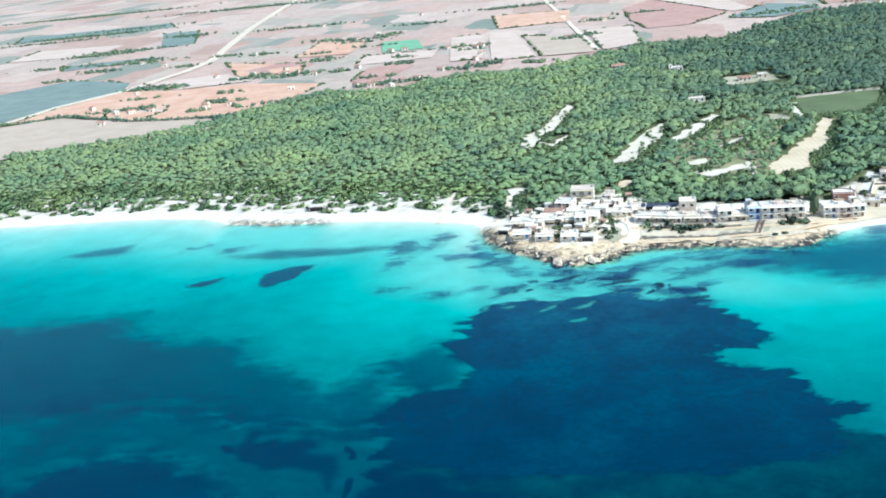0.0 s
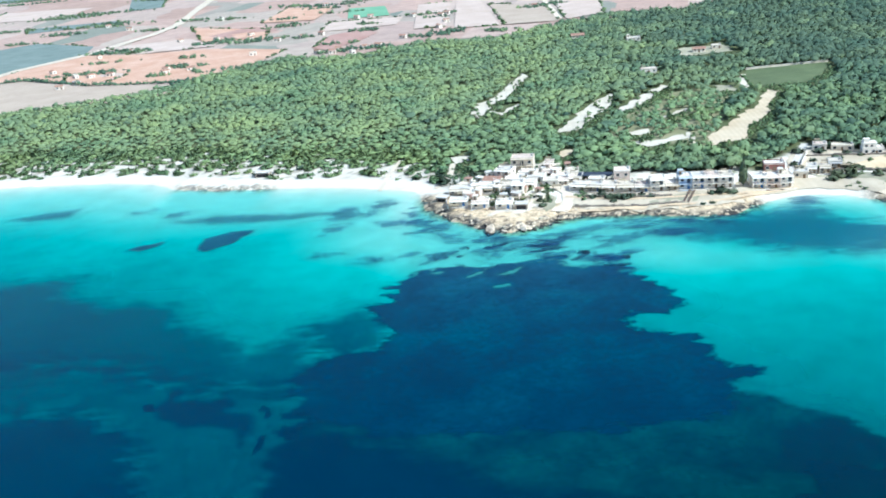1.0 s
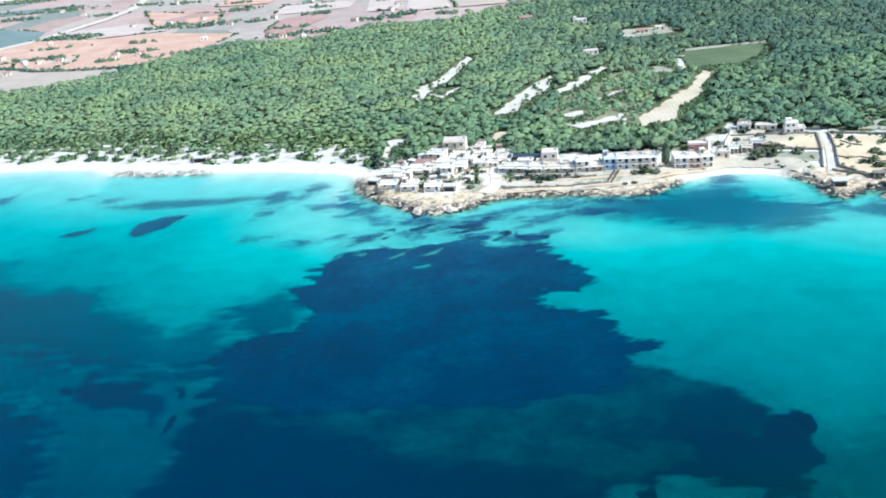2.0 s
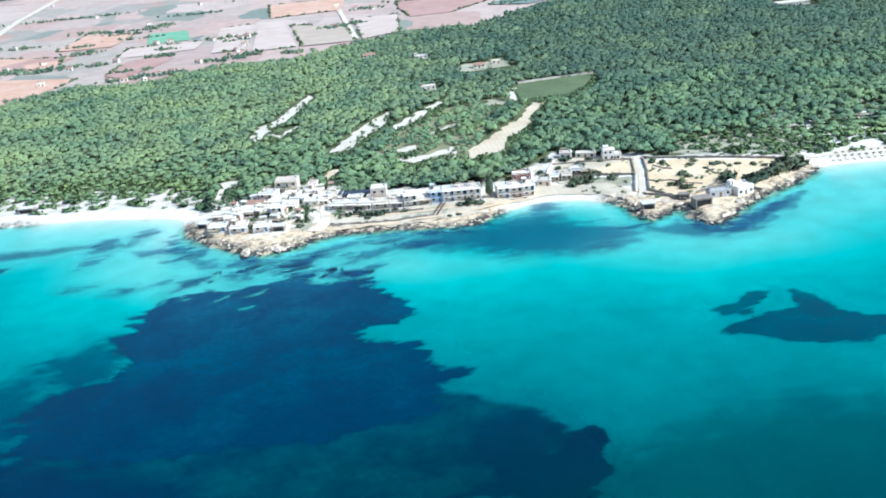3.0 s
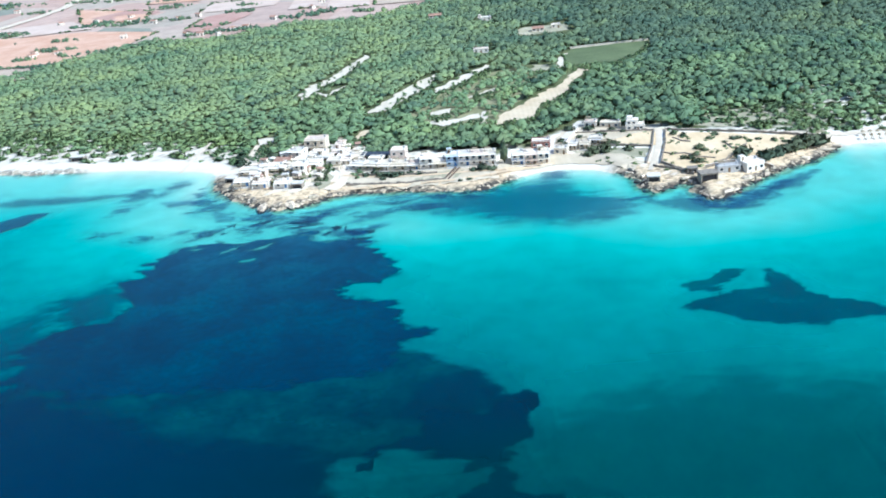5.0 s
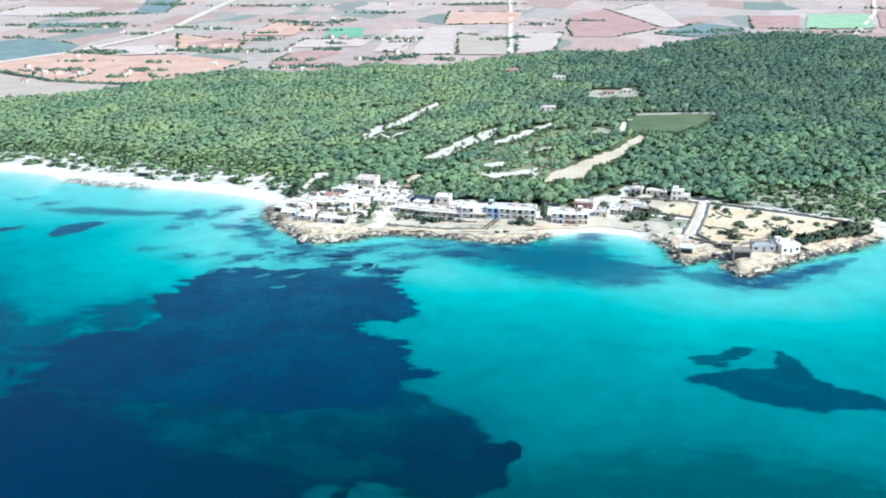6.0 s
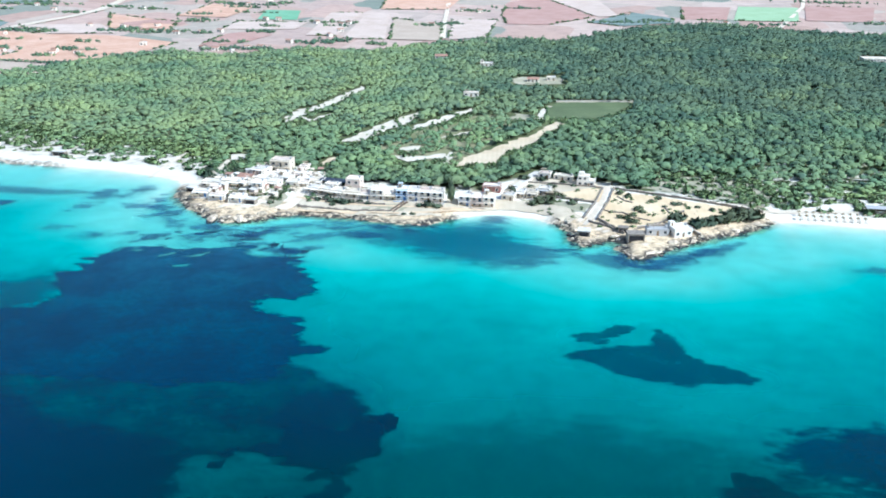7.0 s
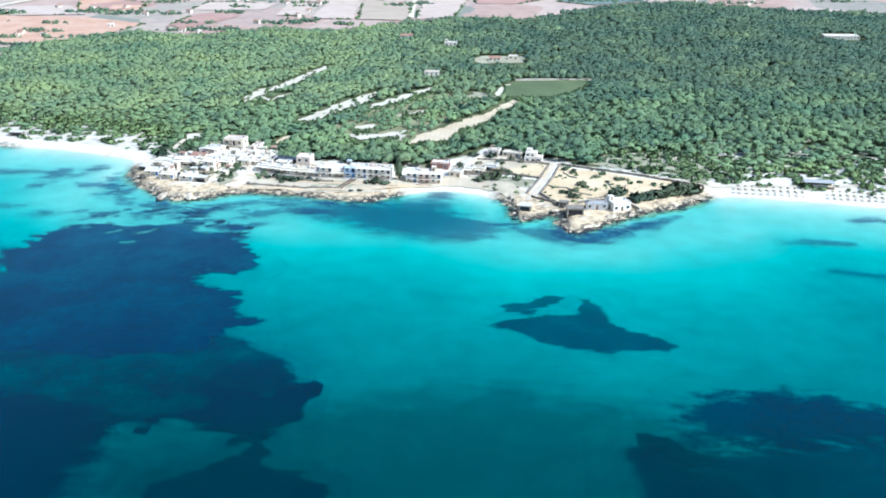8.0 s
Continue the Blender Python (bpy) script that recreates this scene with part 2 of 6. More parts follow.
# red, green, lime and dark are paled to carry distance haze in their colour
SOIL = {
    "red": soil("red_soil", (0.4, 0.23, 0.18), (0.48, 0.31, 0.25)),
    "orange": soil("orange_soil", (0.54, 0.31, 0.2), (0.64, 0.42, 0.3)),
    "pale": soil("pale_stubble", (0.52, 0.39, 0.3), (0.62, 0.49, 0.4)),
    "beige": soil("beige_soil", (0.44, 0.34, 0.25), (0.52, 0.41, 0.31)),
    "green": soil("green_crop", (0.18, 0.35, 0.2), (0.24, 0.42, 0.26)),
    "lime": soil("bright_crop", (0.31, 0.42, 0.23), (0.37, 0.49, 0.29)),
    "dark": soil("dark_pasture", (0.17, 0.21, 0.18), (0.24, 0.28, 0.24)),
    "vine": soil("vineyard_green", (0.1, 0.125, 0.06), (0.15, 0.18, 0.085), 0.6),
    "straw": soil("straw_ground", (0.6, 0.44, 0.25), (0.74, 0.58, 0.37), 0.1, 0.0),
    "wheat": soil("dry_track_ground", (0.54, 0.42, 0.27), (0.68, 0.56, 0.39), 0.12, 0.02),
    "sandy": soil("sandy_clearing", (0.54, 0.46, 0.34), (0.67, 0.6, 0.47), 0.1, 0.0),
    "tan": soil("trampled_tan_earth", (0.46, 0.37, 0.25), (0.64, 0.54, 0.39), 0.1, 0.0),
    "orchard": soil("orchard_ground", (0.15, 0.16, 0.07), (0.34, 0.31, 0.18), 0.1, 0.0),
    "scrub": soil("grey_scrub_ground", (0.25, 0.24, 0.15), (0.5, 0.44, 0.31), 0.1, 0.0),
}

# ------------------------------------------------------------------ lie of the land
COAST_WEST = [(-4600, 1500), (-1500, 820), (-600, 560), (-340, 487), (-279, 478), (-222, 474), (-190, 471), (-162, 463), (-146, 451), (-122, 444), (-100, 441), (-68, 436), (-40, 427), (-24, 419), (-20, 407), (-17, 392), (-8, 379), (5, 366), (13, 359), (19, 357.5), (31, 362), (38, 368), (47, 370), (70, 368.5)]
COAST_EAST = [(90, 362), (103, 360), (109, 365), (117, 372), (130, 378), (140, 379), (152, 374.5), (163, 367), (168, 358), (168, 346), (171, 340), (178, 345), (189, 347), (187, 338), (190, 328), (194, 325.5), (201, 332), (208, 339), (214, 345), (224, 352), (233, 357.5), (242, 363), (249, 369.5), (258, 376.5), (266, 380.5), (281, 378), (305, 374), (332, 367.5), (357, 361), (450, 335), (900, 200), (4600, -700)]
COAST = np.array(COAST_WEST + COAST_EAST, float)


def fbm(x, y, size, seed=0, octaves=4):
    """Smooth noise in -1..1 from summed waves."""
    rng = np.random.default_rng(seed + 11)
    out, amp, total = 0.0 * (x + y), 1.0, 0.0
    for _ in range(octaves):
        for _ in range(4):
            a, ph = rng.uniform(0, 6.283, 2)
            k = 6.283 / size * rng.uniform(0.7, 1.4)
            out = out + amp * np.sin((x * np.cos(a) + y * np.sin(a)) * k + ph + 1.3 * np.sin((y * np.cos(a) - x * np.sin(a)) * k * 0.7 + ph * 2))
        total, amp, size = total + amp * 2.2, amp * 0.55, size * 0.5
    return out / total


def inside(poly, x, y):
    poly, hit = np.asarray(poly, float), np.zeros(np.shape(x), bool)
    for (ax, ay), (bx, by) in zip(poly, np.roll(poly, -1, 0)):
        cross = (ay > y) != (by > y)
        with np.errstate(divide="ignore", invalid="ignore"):
            hit ^= cross & (x < (bx - ax) * (y - ay) / (by - ay if by != ay else 1e-9) + ax)
    return hit


def line_gap(line, x, y):
    best = np.full(np.shape(x), 1e9)
    line = np.asarray(line, float)
    for (ax, ay), (bx, by) in zip(line[:-1], line[1:]):
        dx, dy = bx - ax, by - ay
        k = np.clip(((x - ax) * dx + (y - ay) * dy) / (dx * dx + dy * dy), 0, 1)
        best = np.minimum(best, np.hypot(x - ax - k * dx, y - ay - k * dy))
    return best


LAND = np.vstack([COAST, [(4600, 6000), (-4600, 6000)]])


def shore(x, y):
    """Metres inland of the waterline; negative at sea."""
    return np.where(inside(LAND, x, y), 1, -1) * line_gap(COAST, x, y)


def rocky(x, y):
    """How far the shore is rock and not beach, 0 to 1."""
    a = np.clip((x + 26) / 6, 0, 1) * np.clip((122 - x) / 8, 0, 1) * np.clip((415 - y) / 10, 0, 1)
    b = np.clip((x - 156) / 8, 0, 1) * np.clip((262 - x) / 8, 0, 1)
    c = 0.7 * np.clip((x + 150) / 6, 0, 1) * np.clip((-92 - x) / 8, 0, 1)
    return np.maximum(np.maximum(a, b), c)


def ground_z(x, y):
    x, y = np.asarray(x, float), np.asarray(y, float)
    d, r = shore(x, y), rocky(x, y)
    near = np.clip(1 - np.abs(d) / 25, 0, 1)
    d = d + near * (fbm(x, y, 14, 3) * (0.6 + 2.6 * r))
    beach = np.where(d > 0, 1.6 * (1 - np.exp(-np.maximum(d, 0) / 16)) + 1.4 * np.clip((d - 18) / 40, 0, 1), 0.03 * d)
    cliff = np.where(d > 0, 1.9 * (1 - np.exp(-np.maximum(d, 0) / 2.5)) + 0.8 * np.clip((d - 10) / 30, 0, 1) + 0.45 * fbm(x, y, 5, 7) * np.clip((16 - d) / 10, 0, 1), 0.12 * d)
    z = beach * (1 - r) + cliff * r
    z = np.maximum(z, -1.1)
    return z + np.where(d > 60, 0.4 * fbm(x, y, 90, 5), 0) + 0.004 * np.clip(y - 560, 0, 1500) * (d > 0)


def gz(x, y):
    return float(ground_z(np.array([x]), np.array([y]))[0])


def spread(lo, a, b, hi, cell, grow):
    """Grid lines: even from a to b, ever wider beyond."""
    mid = list(np.arange(a, b + 0.1, cell))
    out, gap, v = [], cell, b
    while v < hi:
        gap *= grow
        v += gap
        out.append(min(v, hi))
    back, gap, v = [], cell, a
    while v > lo:
        gap *= grow
        v -= gap
        back.append(max(v, lo))
    return np.array(back[::-1] + mid + out)


def sheet(name, xs, ys, zf, material, attrs, keep=None):
    X, Y = np.meshgrid(xs, ys)
    Z = zf(X, Y)
    nx, ny = len(xs), len(ys)
    idx = np.arange(nx * ny).reshape(ny, nx)
    quads = np.stack([idx[:-1, :-1], idx[:-1, 1:], idx[1:, 1:], idx[1:, :-1]], -1).reshape(-1, 4)
    if keep is not None:
        quads = quads[keep(X, Y).ravel()[quads].any(1)]
    me = bpy.data.meshes.new(name)
    me.from_pydata(np.stack([X, Y, Z], -1).reshape(-1, 3).tolist(), [], quads.tolist())
    for key, fn in attrs.items():
        a = me.attributes.new(key, "FLOAT", "POINT")
        a.data.foreach_set("value", fn(X, Y).ravel().astype(np.float32))
    me.polygons.foreach_set("use_smooth", np.ones(len(me.polygons), bool))
    me.materials.append(material)
    return new(name, me)


FRONT = [(-420, 545), (-300, 507), (-236, 505), (-200, 497), (-168, 493), (-136, 484), (-102, 469), (-72, 462), (-44, 457), (-22, 446), (-13, 440), (-6, 444), (2, 433), (11, 433), (14, 443), (20, 448), (28, 446), (36, 432), (43, 421), (51, 416), (66, 417), (88, 413), (113, 409), (126, 412), (136, 424), (146, 438), (160, 440), (176, 428), (192, 421), (210, 414), (233, 405), (250, 398), (273, 402), (295, 407), (330, 404), (420, 392), (700, 330)]
BACK = [(700, 950), (511, 976), (450, 990), (374, 1030), (304, 1034), (226, 958), (190, 905), (136, 898), (109, 900), (72, 878), (11, 825), (-49, 843), (-91, 795), (-125, 795), (-164, 812), (-205, 765), (-238, 709), (-262, 692), (-306, 668), (-420, 640)]
FOREST = FRONT + BACK
CLEARINGS = {
    "sandy": [
        [(1, 543), (6, 551), (8, 572), (19, 594), (35, 657), (31, 667), (20, 632), (11, 595), (3, 584), (-2, 562)],
        [(41, 497), (55, 499), (66, 527), (75, 543), (83, 577), (81, 584), (68, 559), (57, 533), (47, 508)],
        [(-11, 463), (-7, 465), (0, 464), (-1, 456), (-7, 453)],
        [(77, 470), (84, 457), (90, 457), (97, 464), (107, 469), (105, 477), (95, 470), (86, 468)],
        [(79, 480), (82, 489), (91, 490), (91, 484), (84, 480)],
        [(105, 455), (109, 457), (110, 479), (107, 481)],
        [(156, 569), (161, 570), (164, 599), (168, 611), (165, 612), (160, 598)],
    ],
    "track": [
        [(7, 557), (16, 545), (20, 556), (26, 569), (25, 572), (18, 561), (15, 551), (9, 560)],
        [(79, 530), (91, 544), (103, 564), (117, 593), (115, 598), (99, 574), (84, 545)],
        [(101, 511), (106, 517), (115, 524), (118, 532), (113, 529), (104, 520)],
    ],
    "straw": [[(40, 449), (44, 458), (50, 462), (49, 454), (43, 447)], [(112, 450), (119, 455), (133, 459), (138, 482), (150, 497), (158, 513), (158, 521), (165, 537), (174, 558), (169, 563), (162, 548), (153, 525), (140, 507), (127, 484), (116, 466)]],
    "vine": [[(164, 575), (164, 603), (171, 623), (224, 629), (209, 594), (193, 575)]],
    "scrub": [[(138, 706), (150, 720), (179, 720), (178, 692), (146, 684)], [(205, 420), (217, 436), (232, 441), (250, 439), (265, 430), (266, 409), (242, 409), (220, 413)], [(140, 564), (142, 584), (152, 580), (152, 564)]],
}
ORCHARD = [(62, 470), (100, 560), (132, 580), (152, 560), (112, 455), (90, 462)]


def sand_gap(x, y):
    """Bare white sand showing between the shrubs behind the beaches."""
    front = np.interp(x, [p[0] for p in FRONT], [p[1] for p in FRONT])
    inland = y - front
    west = np.clip((-14 - x) / 8, 0, 1) * np.clip(1 - inland / 28, 0, 1)
    east = np.clip((x - 212) / 20, 0, 1) * np.clip(1 - inland / 75, 0, 1)
    streaks = fbm(x, y * 1.9, 15, 19) + 0.6 * fbm(x, y * 1.8, 6, 20)
    return (streaks > 0.46 - 0.66 * np.maximum(west, east)) & (np.maximum(west, east) > 0)


def sand_zone(x, y):
    d = shore(x, y)
    front = np.interp(x, [p[0] for p in FRONT], [p[1] for p in FRONT])
    land = np.clip((front + 10 * fbm(x, y, 26, 9) + 2 - y) / 5, 0, 1)
    land = np.maximum(land, sand_gap(x, y) * (d > 0) * np.where((x > 200) & (x < 258) & (y > 396), 0.45, 1.0))
    return np.where(d > -40, np.maximum(land, (d < 3) * 1.0), 1.0)


def farm_zone(x, y):
    back = np.interp(x, [p[0] for p in BACK[::-1]], [p[1] for p in BACK[::-1]])
    return np.clip((y - back + 8) / 10, 0, 1)


def dune_zone(x, y):
    d = shore(x, y)
    front = np.interp(x, [p[0] for p in FRONT], [p[1] for p in FRONT])
    return np.clip(1 - (y - front - 1) / 8, 0, 1) * np.clip((d - 8) / 7, 0, 1) * (1 - np.clip((x + 15) / 10, 0, 1) * np.clip((250 - x) / 10, 0, 1)) * (y < 640) * np.clip((262 - x) / 8, 0.15, 1) * (1 - 0.6 * sand_gap(x, y))


xs = spread(-4600, -330, 380, 4600, 2.5, 1.12)
ys = spread(-900, 130, 520, 5600, 2.5, 1.08)
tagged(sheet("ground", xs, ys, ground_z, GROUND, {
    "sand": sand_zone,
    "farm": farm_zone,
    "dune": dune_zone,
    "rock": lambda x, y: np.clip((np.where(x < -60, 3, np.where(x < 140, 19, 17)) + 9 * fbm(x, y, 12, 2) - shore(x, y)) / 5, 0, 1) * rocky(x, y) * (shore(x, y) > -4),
    "tide_shade": lambda x, y: np.clip((3.0 + 2.0 * fbm(x, y, 9, 14) - np.abs(shore(x, y) - 0.4)) / 1.2, 0, 1) * rocky(x, y),
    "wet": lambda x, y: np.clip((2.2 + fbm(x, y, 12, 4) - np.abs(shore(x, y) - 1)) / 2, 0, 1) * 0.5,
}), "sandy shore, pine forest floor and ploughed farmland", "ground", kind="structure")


def sea_depth(x, y):
    s = np.maximum(-shore(x, y), 0)
    s = s + 14 * np.clip((x - 120) / 50, 0, 1) * np.clip(s / 30, 0, 1) * np.clip((262 - x) / 50, 0, 1)
    s = np.where(s > 90, 90 + (s - 90) * (1 - 0.18 * np.clip((x - 120) / 60, 0, 1)), s)
    # west term lowers the depth far out, brightening the water in place of sky glare
    west = np.clip((20 - x) / 120, 0, 1)
    d = 0.12 + 1.6 * np.clip((s - 185) / 80, 0, 1.4) * 1.3 + 1.6 * rocky(x, y) * (1 - np.exp(-s / 3)) * np.exp(-s / 14) + 1.7 * (1 - np.exp(-s / 26)) + 8.8 * np.clip((s - 40) / 150, 0, 2.5) ** 1.2 + -0.6 * west * np.clip((s - 60) / 80, 0, 1) + 1.8 * np.exp(-((x - 122) / 34) ** 2 - ((y - 344) / 20) ** 2)
    return d + 0.45 * fbm(x, y, 110, 21) * np.clip(s / 80, 0, 1)


sea_xs = spread(-4600, -300, 380, 4600, 4.0, 1.15)
sea_ys = spread(-900, 120, 520, 1500, 4.0, 1.15)
tagged(sheet("water", sea_xs, sea_ys, lambda x, y: 0 * x, WATER, {"depth": sea_depth, "less_haze": lambda x, y: np.clip((215 - y) / 50, 0, 1) * np.clip((x + 10) / 80, 0, 1)}, lambda x, y: shore(x, y) < 12),
       "clear turquoise shallow sea over pale sand", "water", kind="structure")



# ------------------------------------------------------------------ sea floor growth
def meadow_material(soft, ragged, thick=1.0, growth=None):
    m = (growth or SEAGRASS).copy()
    n, l = m.node_tree.nodes, m.node_tree.links
    b = n["Principled BSDF"]
    p = place(n)
    streak = n.new("ShaderNodeMapping")
    streak.inputs["Rotation"].default_value = (0, 0, -0.2)
    streak.inputs["Scale"].default_value = (0.1, 0.22, 0.1)
    l.new(p, streak.inputs["Vector"])
    r1 = calc(n, l, "MULTIPLY", calc(n, l, "SUBTRACT", noise_node(n, l, 0.8, 8, 0.74, streak.outputs["Vector"]), 0.5), ragged)
    cover = calc(n, l, "MULTIPLY", step(n, l, calc(n, l, "ADD", attr(n, "cover"), r1), -soft, soft), thick)
    hole = n.new("ShaderNodeBsdfTransparent")
    mix = n.new("ShaderNodeMixShader")
    l.new(cover, mix.inputs[0])
    l.new(hole.outputs[0], mix.inputs[1])
    l.new(b.outputs[0], mix.inputs[2])
    l.new(mix.outputs[0], n["Material Output"].inputs["Surface"])
    return m


CRISP = meadow_material(0.9, 12, 1.0, BLACK_GRASS)


def meadow(outline, material, z=-0.8, cell=2.0, edge=7.0, label="dark seagrass meadow on the pale sea bed"):
    """A bed of seagrass: a low uneven mat that thins out past its outline."""
    o = np.array(outline, float)
    (x0, y0), (x1, y1) = o.min(0) - edge - 2, o.max(0) + edge + 2
    loop = np.vstack([o, o[:1]])

    def cover(x, y):
        return np.where(inside(o, x, y), 1, -1) * line_gap(loop, x, y)

    ob = sheet("seagrass_meadow", np.arange(x0, x1 + cell, cell), np.arange(y0, y1 + cell, cell),
               lambda x, y: np.minimum(np.maximum(z, ground_z(x, y) + 0.12) + 0.06 * fbm(x, y, 9, 31), -0.05), material, {"cover": cover}, lambda x, y: (cover(x, y) > -edge) & (shore(x, y) < 0.5))
    return tagged(ob, label, "seagrass", kind="stuff")


def oval(x, y, a, b, turn, count=14):
    c, s = math.cos(radians(turn)), math.sin(radians(turn))
    pts = [(a * math.cos(6.2832 * k / count), b * math.sin(6.2832 * k / count)) for k in range(count)]
    return [(x + u * c - v * s, y + u * s + v * c) for u, v in pts]


CORE = meadow_material(1.7, 22)
LEAN = meadow_material(3.0, 18, 0.95, OLIVE_GRASS)
COVE = meadow_material(7.0, 44, 0.5, BLUE_GRASS)
WISP = meadow_material(2.4, 34, 0.44, BLUE_GRASS)
FILM = meadow_material(9.0, 44, 0.36)
# the great meadow before the village: dense north, thinner south, black tip
meadow([(-34, 294), (-31, 295), (-25, 297), (-27, 303), (-22, 306), (-26, 310), (-21, 315), (-16, 323), (-7, 326), (-2, 327), (5, 323), (13, 324), (19, 325), (24, 328), (31, 328), (35, 330), (38, 327), (35, 321), (44, 319), (57, 316), (53, 310), (61, 306), (64, 298), (68, 292), (71, 286), (72, 282), (69, 280), (64, 276), (58, 277), (53, 280), (55, 275), (51, 272), (54, 266), (61, 262), (70, 258), (73, 249), (74, 242), (79, 238), (84, 235), (77, 233), (73, 226), (71, 214), (40, 208), (-20, 212), (-40, 222), (-49, 246), (-36, 258), (-26, 262), (-20, 272), (-26, 281)], CORE, edge=9)
meadow([(71, 226), (83, 220), (93, 212), (100, 204), (102, 195), (106, 188), (98, 172), (87, 168), (77, 174), (69, 171), (62, 172), (59, 168), (60, 158), (56, 148), (56, 120), (-60, 120), (-43, 190), (-44, 207), (-40, 219), (-30, 226), (-26, 238), (20, 226)], LEAN, -0.84, label="thinner seagrass south of the dense meadow")
meadow([(-43, 205), (-30, 214), (-5, 200), (10, 186), (40, 180), (60, 172), (57, 120), (-60, 120), (-44, 190)], meadow_material(6.0, 30, 0.75, BLACK_GRASS), -0.74, 2.0, 10, "dense dark seagrass in the deeper water")
meadow([(108, 191), (109, 186), (108, 180), (109, 176), (105, 172), (102, 169), (101, 166), (102, 163), (99, 165), (97, 167), (91, 167), (86, 168), (84, 172), (81, 170), (78, 173), (73, 174), (70, 171), (68, 172), (70, 175), (77, 176), (82, 178), (80, 186), (84, 191), (90, 188), (97, 186), (102, 191)], CRISP, -0.7, 1.0, 6, "black dense seagrass at the meadow's tip")
meadow([(78, 137), (79, 142), (84, 146), (90, 150), (94, 154), (97, 157), (98, 160), (100, 163), (102.5, 162), (104, 153), (106, 150), (110, 149), (114, 150), (117, 147), (121, 145), (121, 110), (70, 110)], CRISP, -0.72, 1.0, 6, "black seagrass lobe joined to the tip by a thin neck")
meadow([(76, 188), (79, 199), (84, 208), (92, 209), (98, 203), (101, 196), (104, 191), (96, 186), (86, 186)], meadow_material(3.0, 14, 0.5, BLACK_GRASS), -0.73, 1.5, 7, "thinner dark seagrass above the black tip")
meadow([(216, 188), (220, 194), (226, 196), (232, 195), (241, 199), (248, 196), (256, 197), (258, 193), (270, 189), (290, 176), (257, 172), (239, 168), (230, 171), (217, 171), (212, 171), (216, 174), (217, 179), (212, 180), (211, 183)], meadow_material(4.0, 34, 0.82), -0.8, 2.0, 12, "lobed dark seagrass bed on sand")
meadow([(196, 165), (200, 165), (206, 161), (210, 158), (216, 163), (232, 168), (257, 172), (285, 176), (320, 120), (196, 110), (197, 148), (195, 157)], meadow_material(3.5, 26, 0.7), -0.76, 2.0, 11)
meadow([(197, 167), (203, 165), (206, 160), (213, 157), (220, 154), (226, 144), (232, 120), (199, 120), (198, 145), (198, 155)], meadow_material(1.6, 14, 0.85, BLACK_GRASS), -0.72, 1.5, 7, "black seagrass wedge in deeper water")
# bare sand slits in the meadow's northern edge
SAND_SLIT = meadow_material(1.0, 5, 0.75, seagrass_material((0.42, 0.38, 0.3), (0.52, 0.48, 0.39), (0.6, 0.55, 0.45)))
for slit in ([(0, 314), (4, 318), (7, 320), (7, 317), (2, 313.5)], [(10, 315), (15, 316.5), (19, 320), (20.5, 321), (19, 316.5), (16, 314)], [(10, 304.5), (16, 306.2), (16, 304.2), (11, 303)], [(-13, 320), (-9, 321.3), (-7, 321), (-9, 318.5)]):
    bar = meadow(slit, SAND_SLIT, -0.6, 1.0, 3, "pale bare sand slit in the seagrass")
    bar.name = "sand_slit"
    tagged(bar, category="sand")
# the western meadows
meadow([(-260, 332), (-203, 333), (-181, 335), (-150, 337), (-149, 321), (-126, 307), (-105, 308), (-96, 290), (-79, 277), (-66, 262), (-59, 269), (-50, 279), (-46, 272), (-46, 257), (-38, 257), (-24, 259), (-23, 246), (-30, 243), (-36, 239), (-45, 235), (-55, 234), (-69, 239), (-80, 243), (-92, 245), (-101, 251), (-113, 260), (-137, 261), (-160, 255), (-260, 270)], meadow_material(8.0, 40, 0.5), -0.78, 2.0, 12)
meadow([(-84, 233), (-84, 240), (-81, 241), (-80, 235), (-72, 234), (-66, 235), (-62, 232), (-65, 228), (-56, 225), (-54, 216), (-55, 208), (-58, 217), (-66, 220), (-75, 221), (-82, 227)], meadow_material(1.8, 12, 0.7), -0.7, 1.0, 5, "small dark seagrass curl on sand")
meadow([(-260, 250), (-142, 217), (-124, 231), (-107, 229), (-91, 221), (-84, 214), (-77, 190), (-70, 120), (-260, 120)], meadow_material(6.0, 34, 0.7), -0.76, 2.0, 12)
meadow([(-46, 272), (-50, 280), (-34, 291), (-22, 279), (-24, 262), (-38, 257)], meadow_material(6.0, 22, 0.55), -0.66, 2.0, 9, "thin seagrass between two dense meadows")
meadow([(-150, 266), (-126, 262), (-98, 256), (-70, 244), (-42, 236), (-28, 236), (-34, 214), (-42, 190), (-40, 140), (-74, 140), (-84, 208), (-97, 224), (-118, 236), (-150, 230)], FILM, -0.62, 3.0, 8, "sparse seagrass over sand between the meadows")
meadow([(96, 172), (130, 190), (165, 196), (196, 188), (240, 160), (260, 110), (70, 100), (70, 150)], meadow_material(12.0, 46, 0.34, OLIVE_GRASS), -0.62, 3.0, 14, "faint algae film on the deep sand")
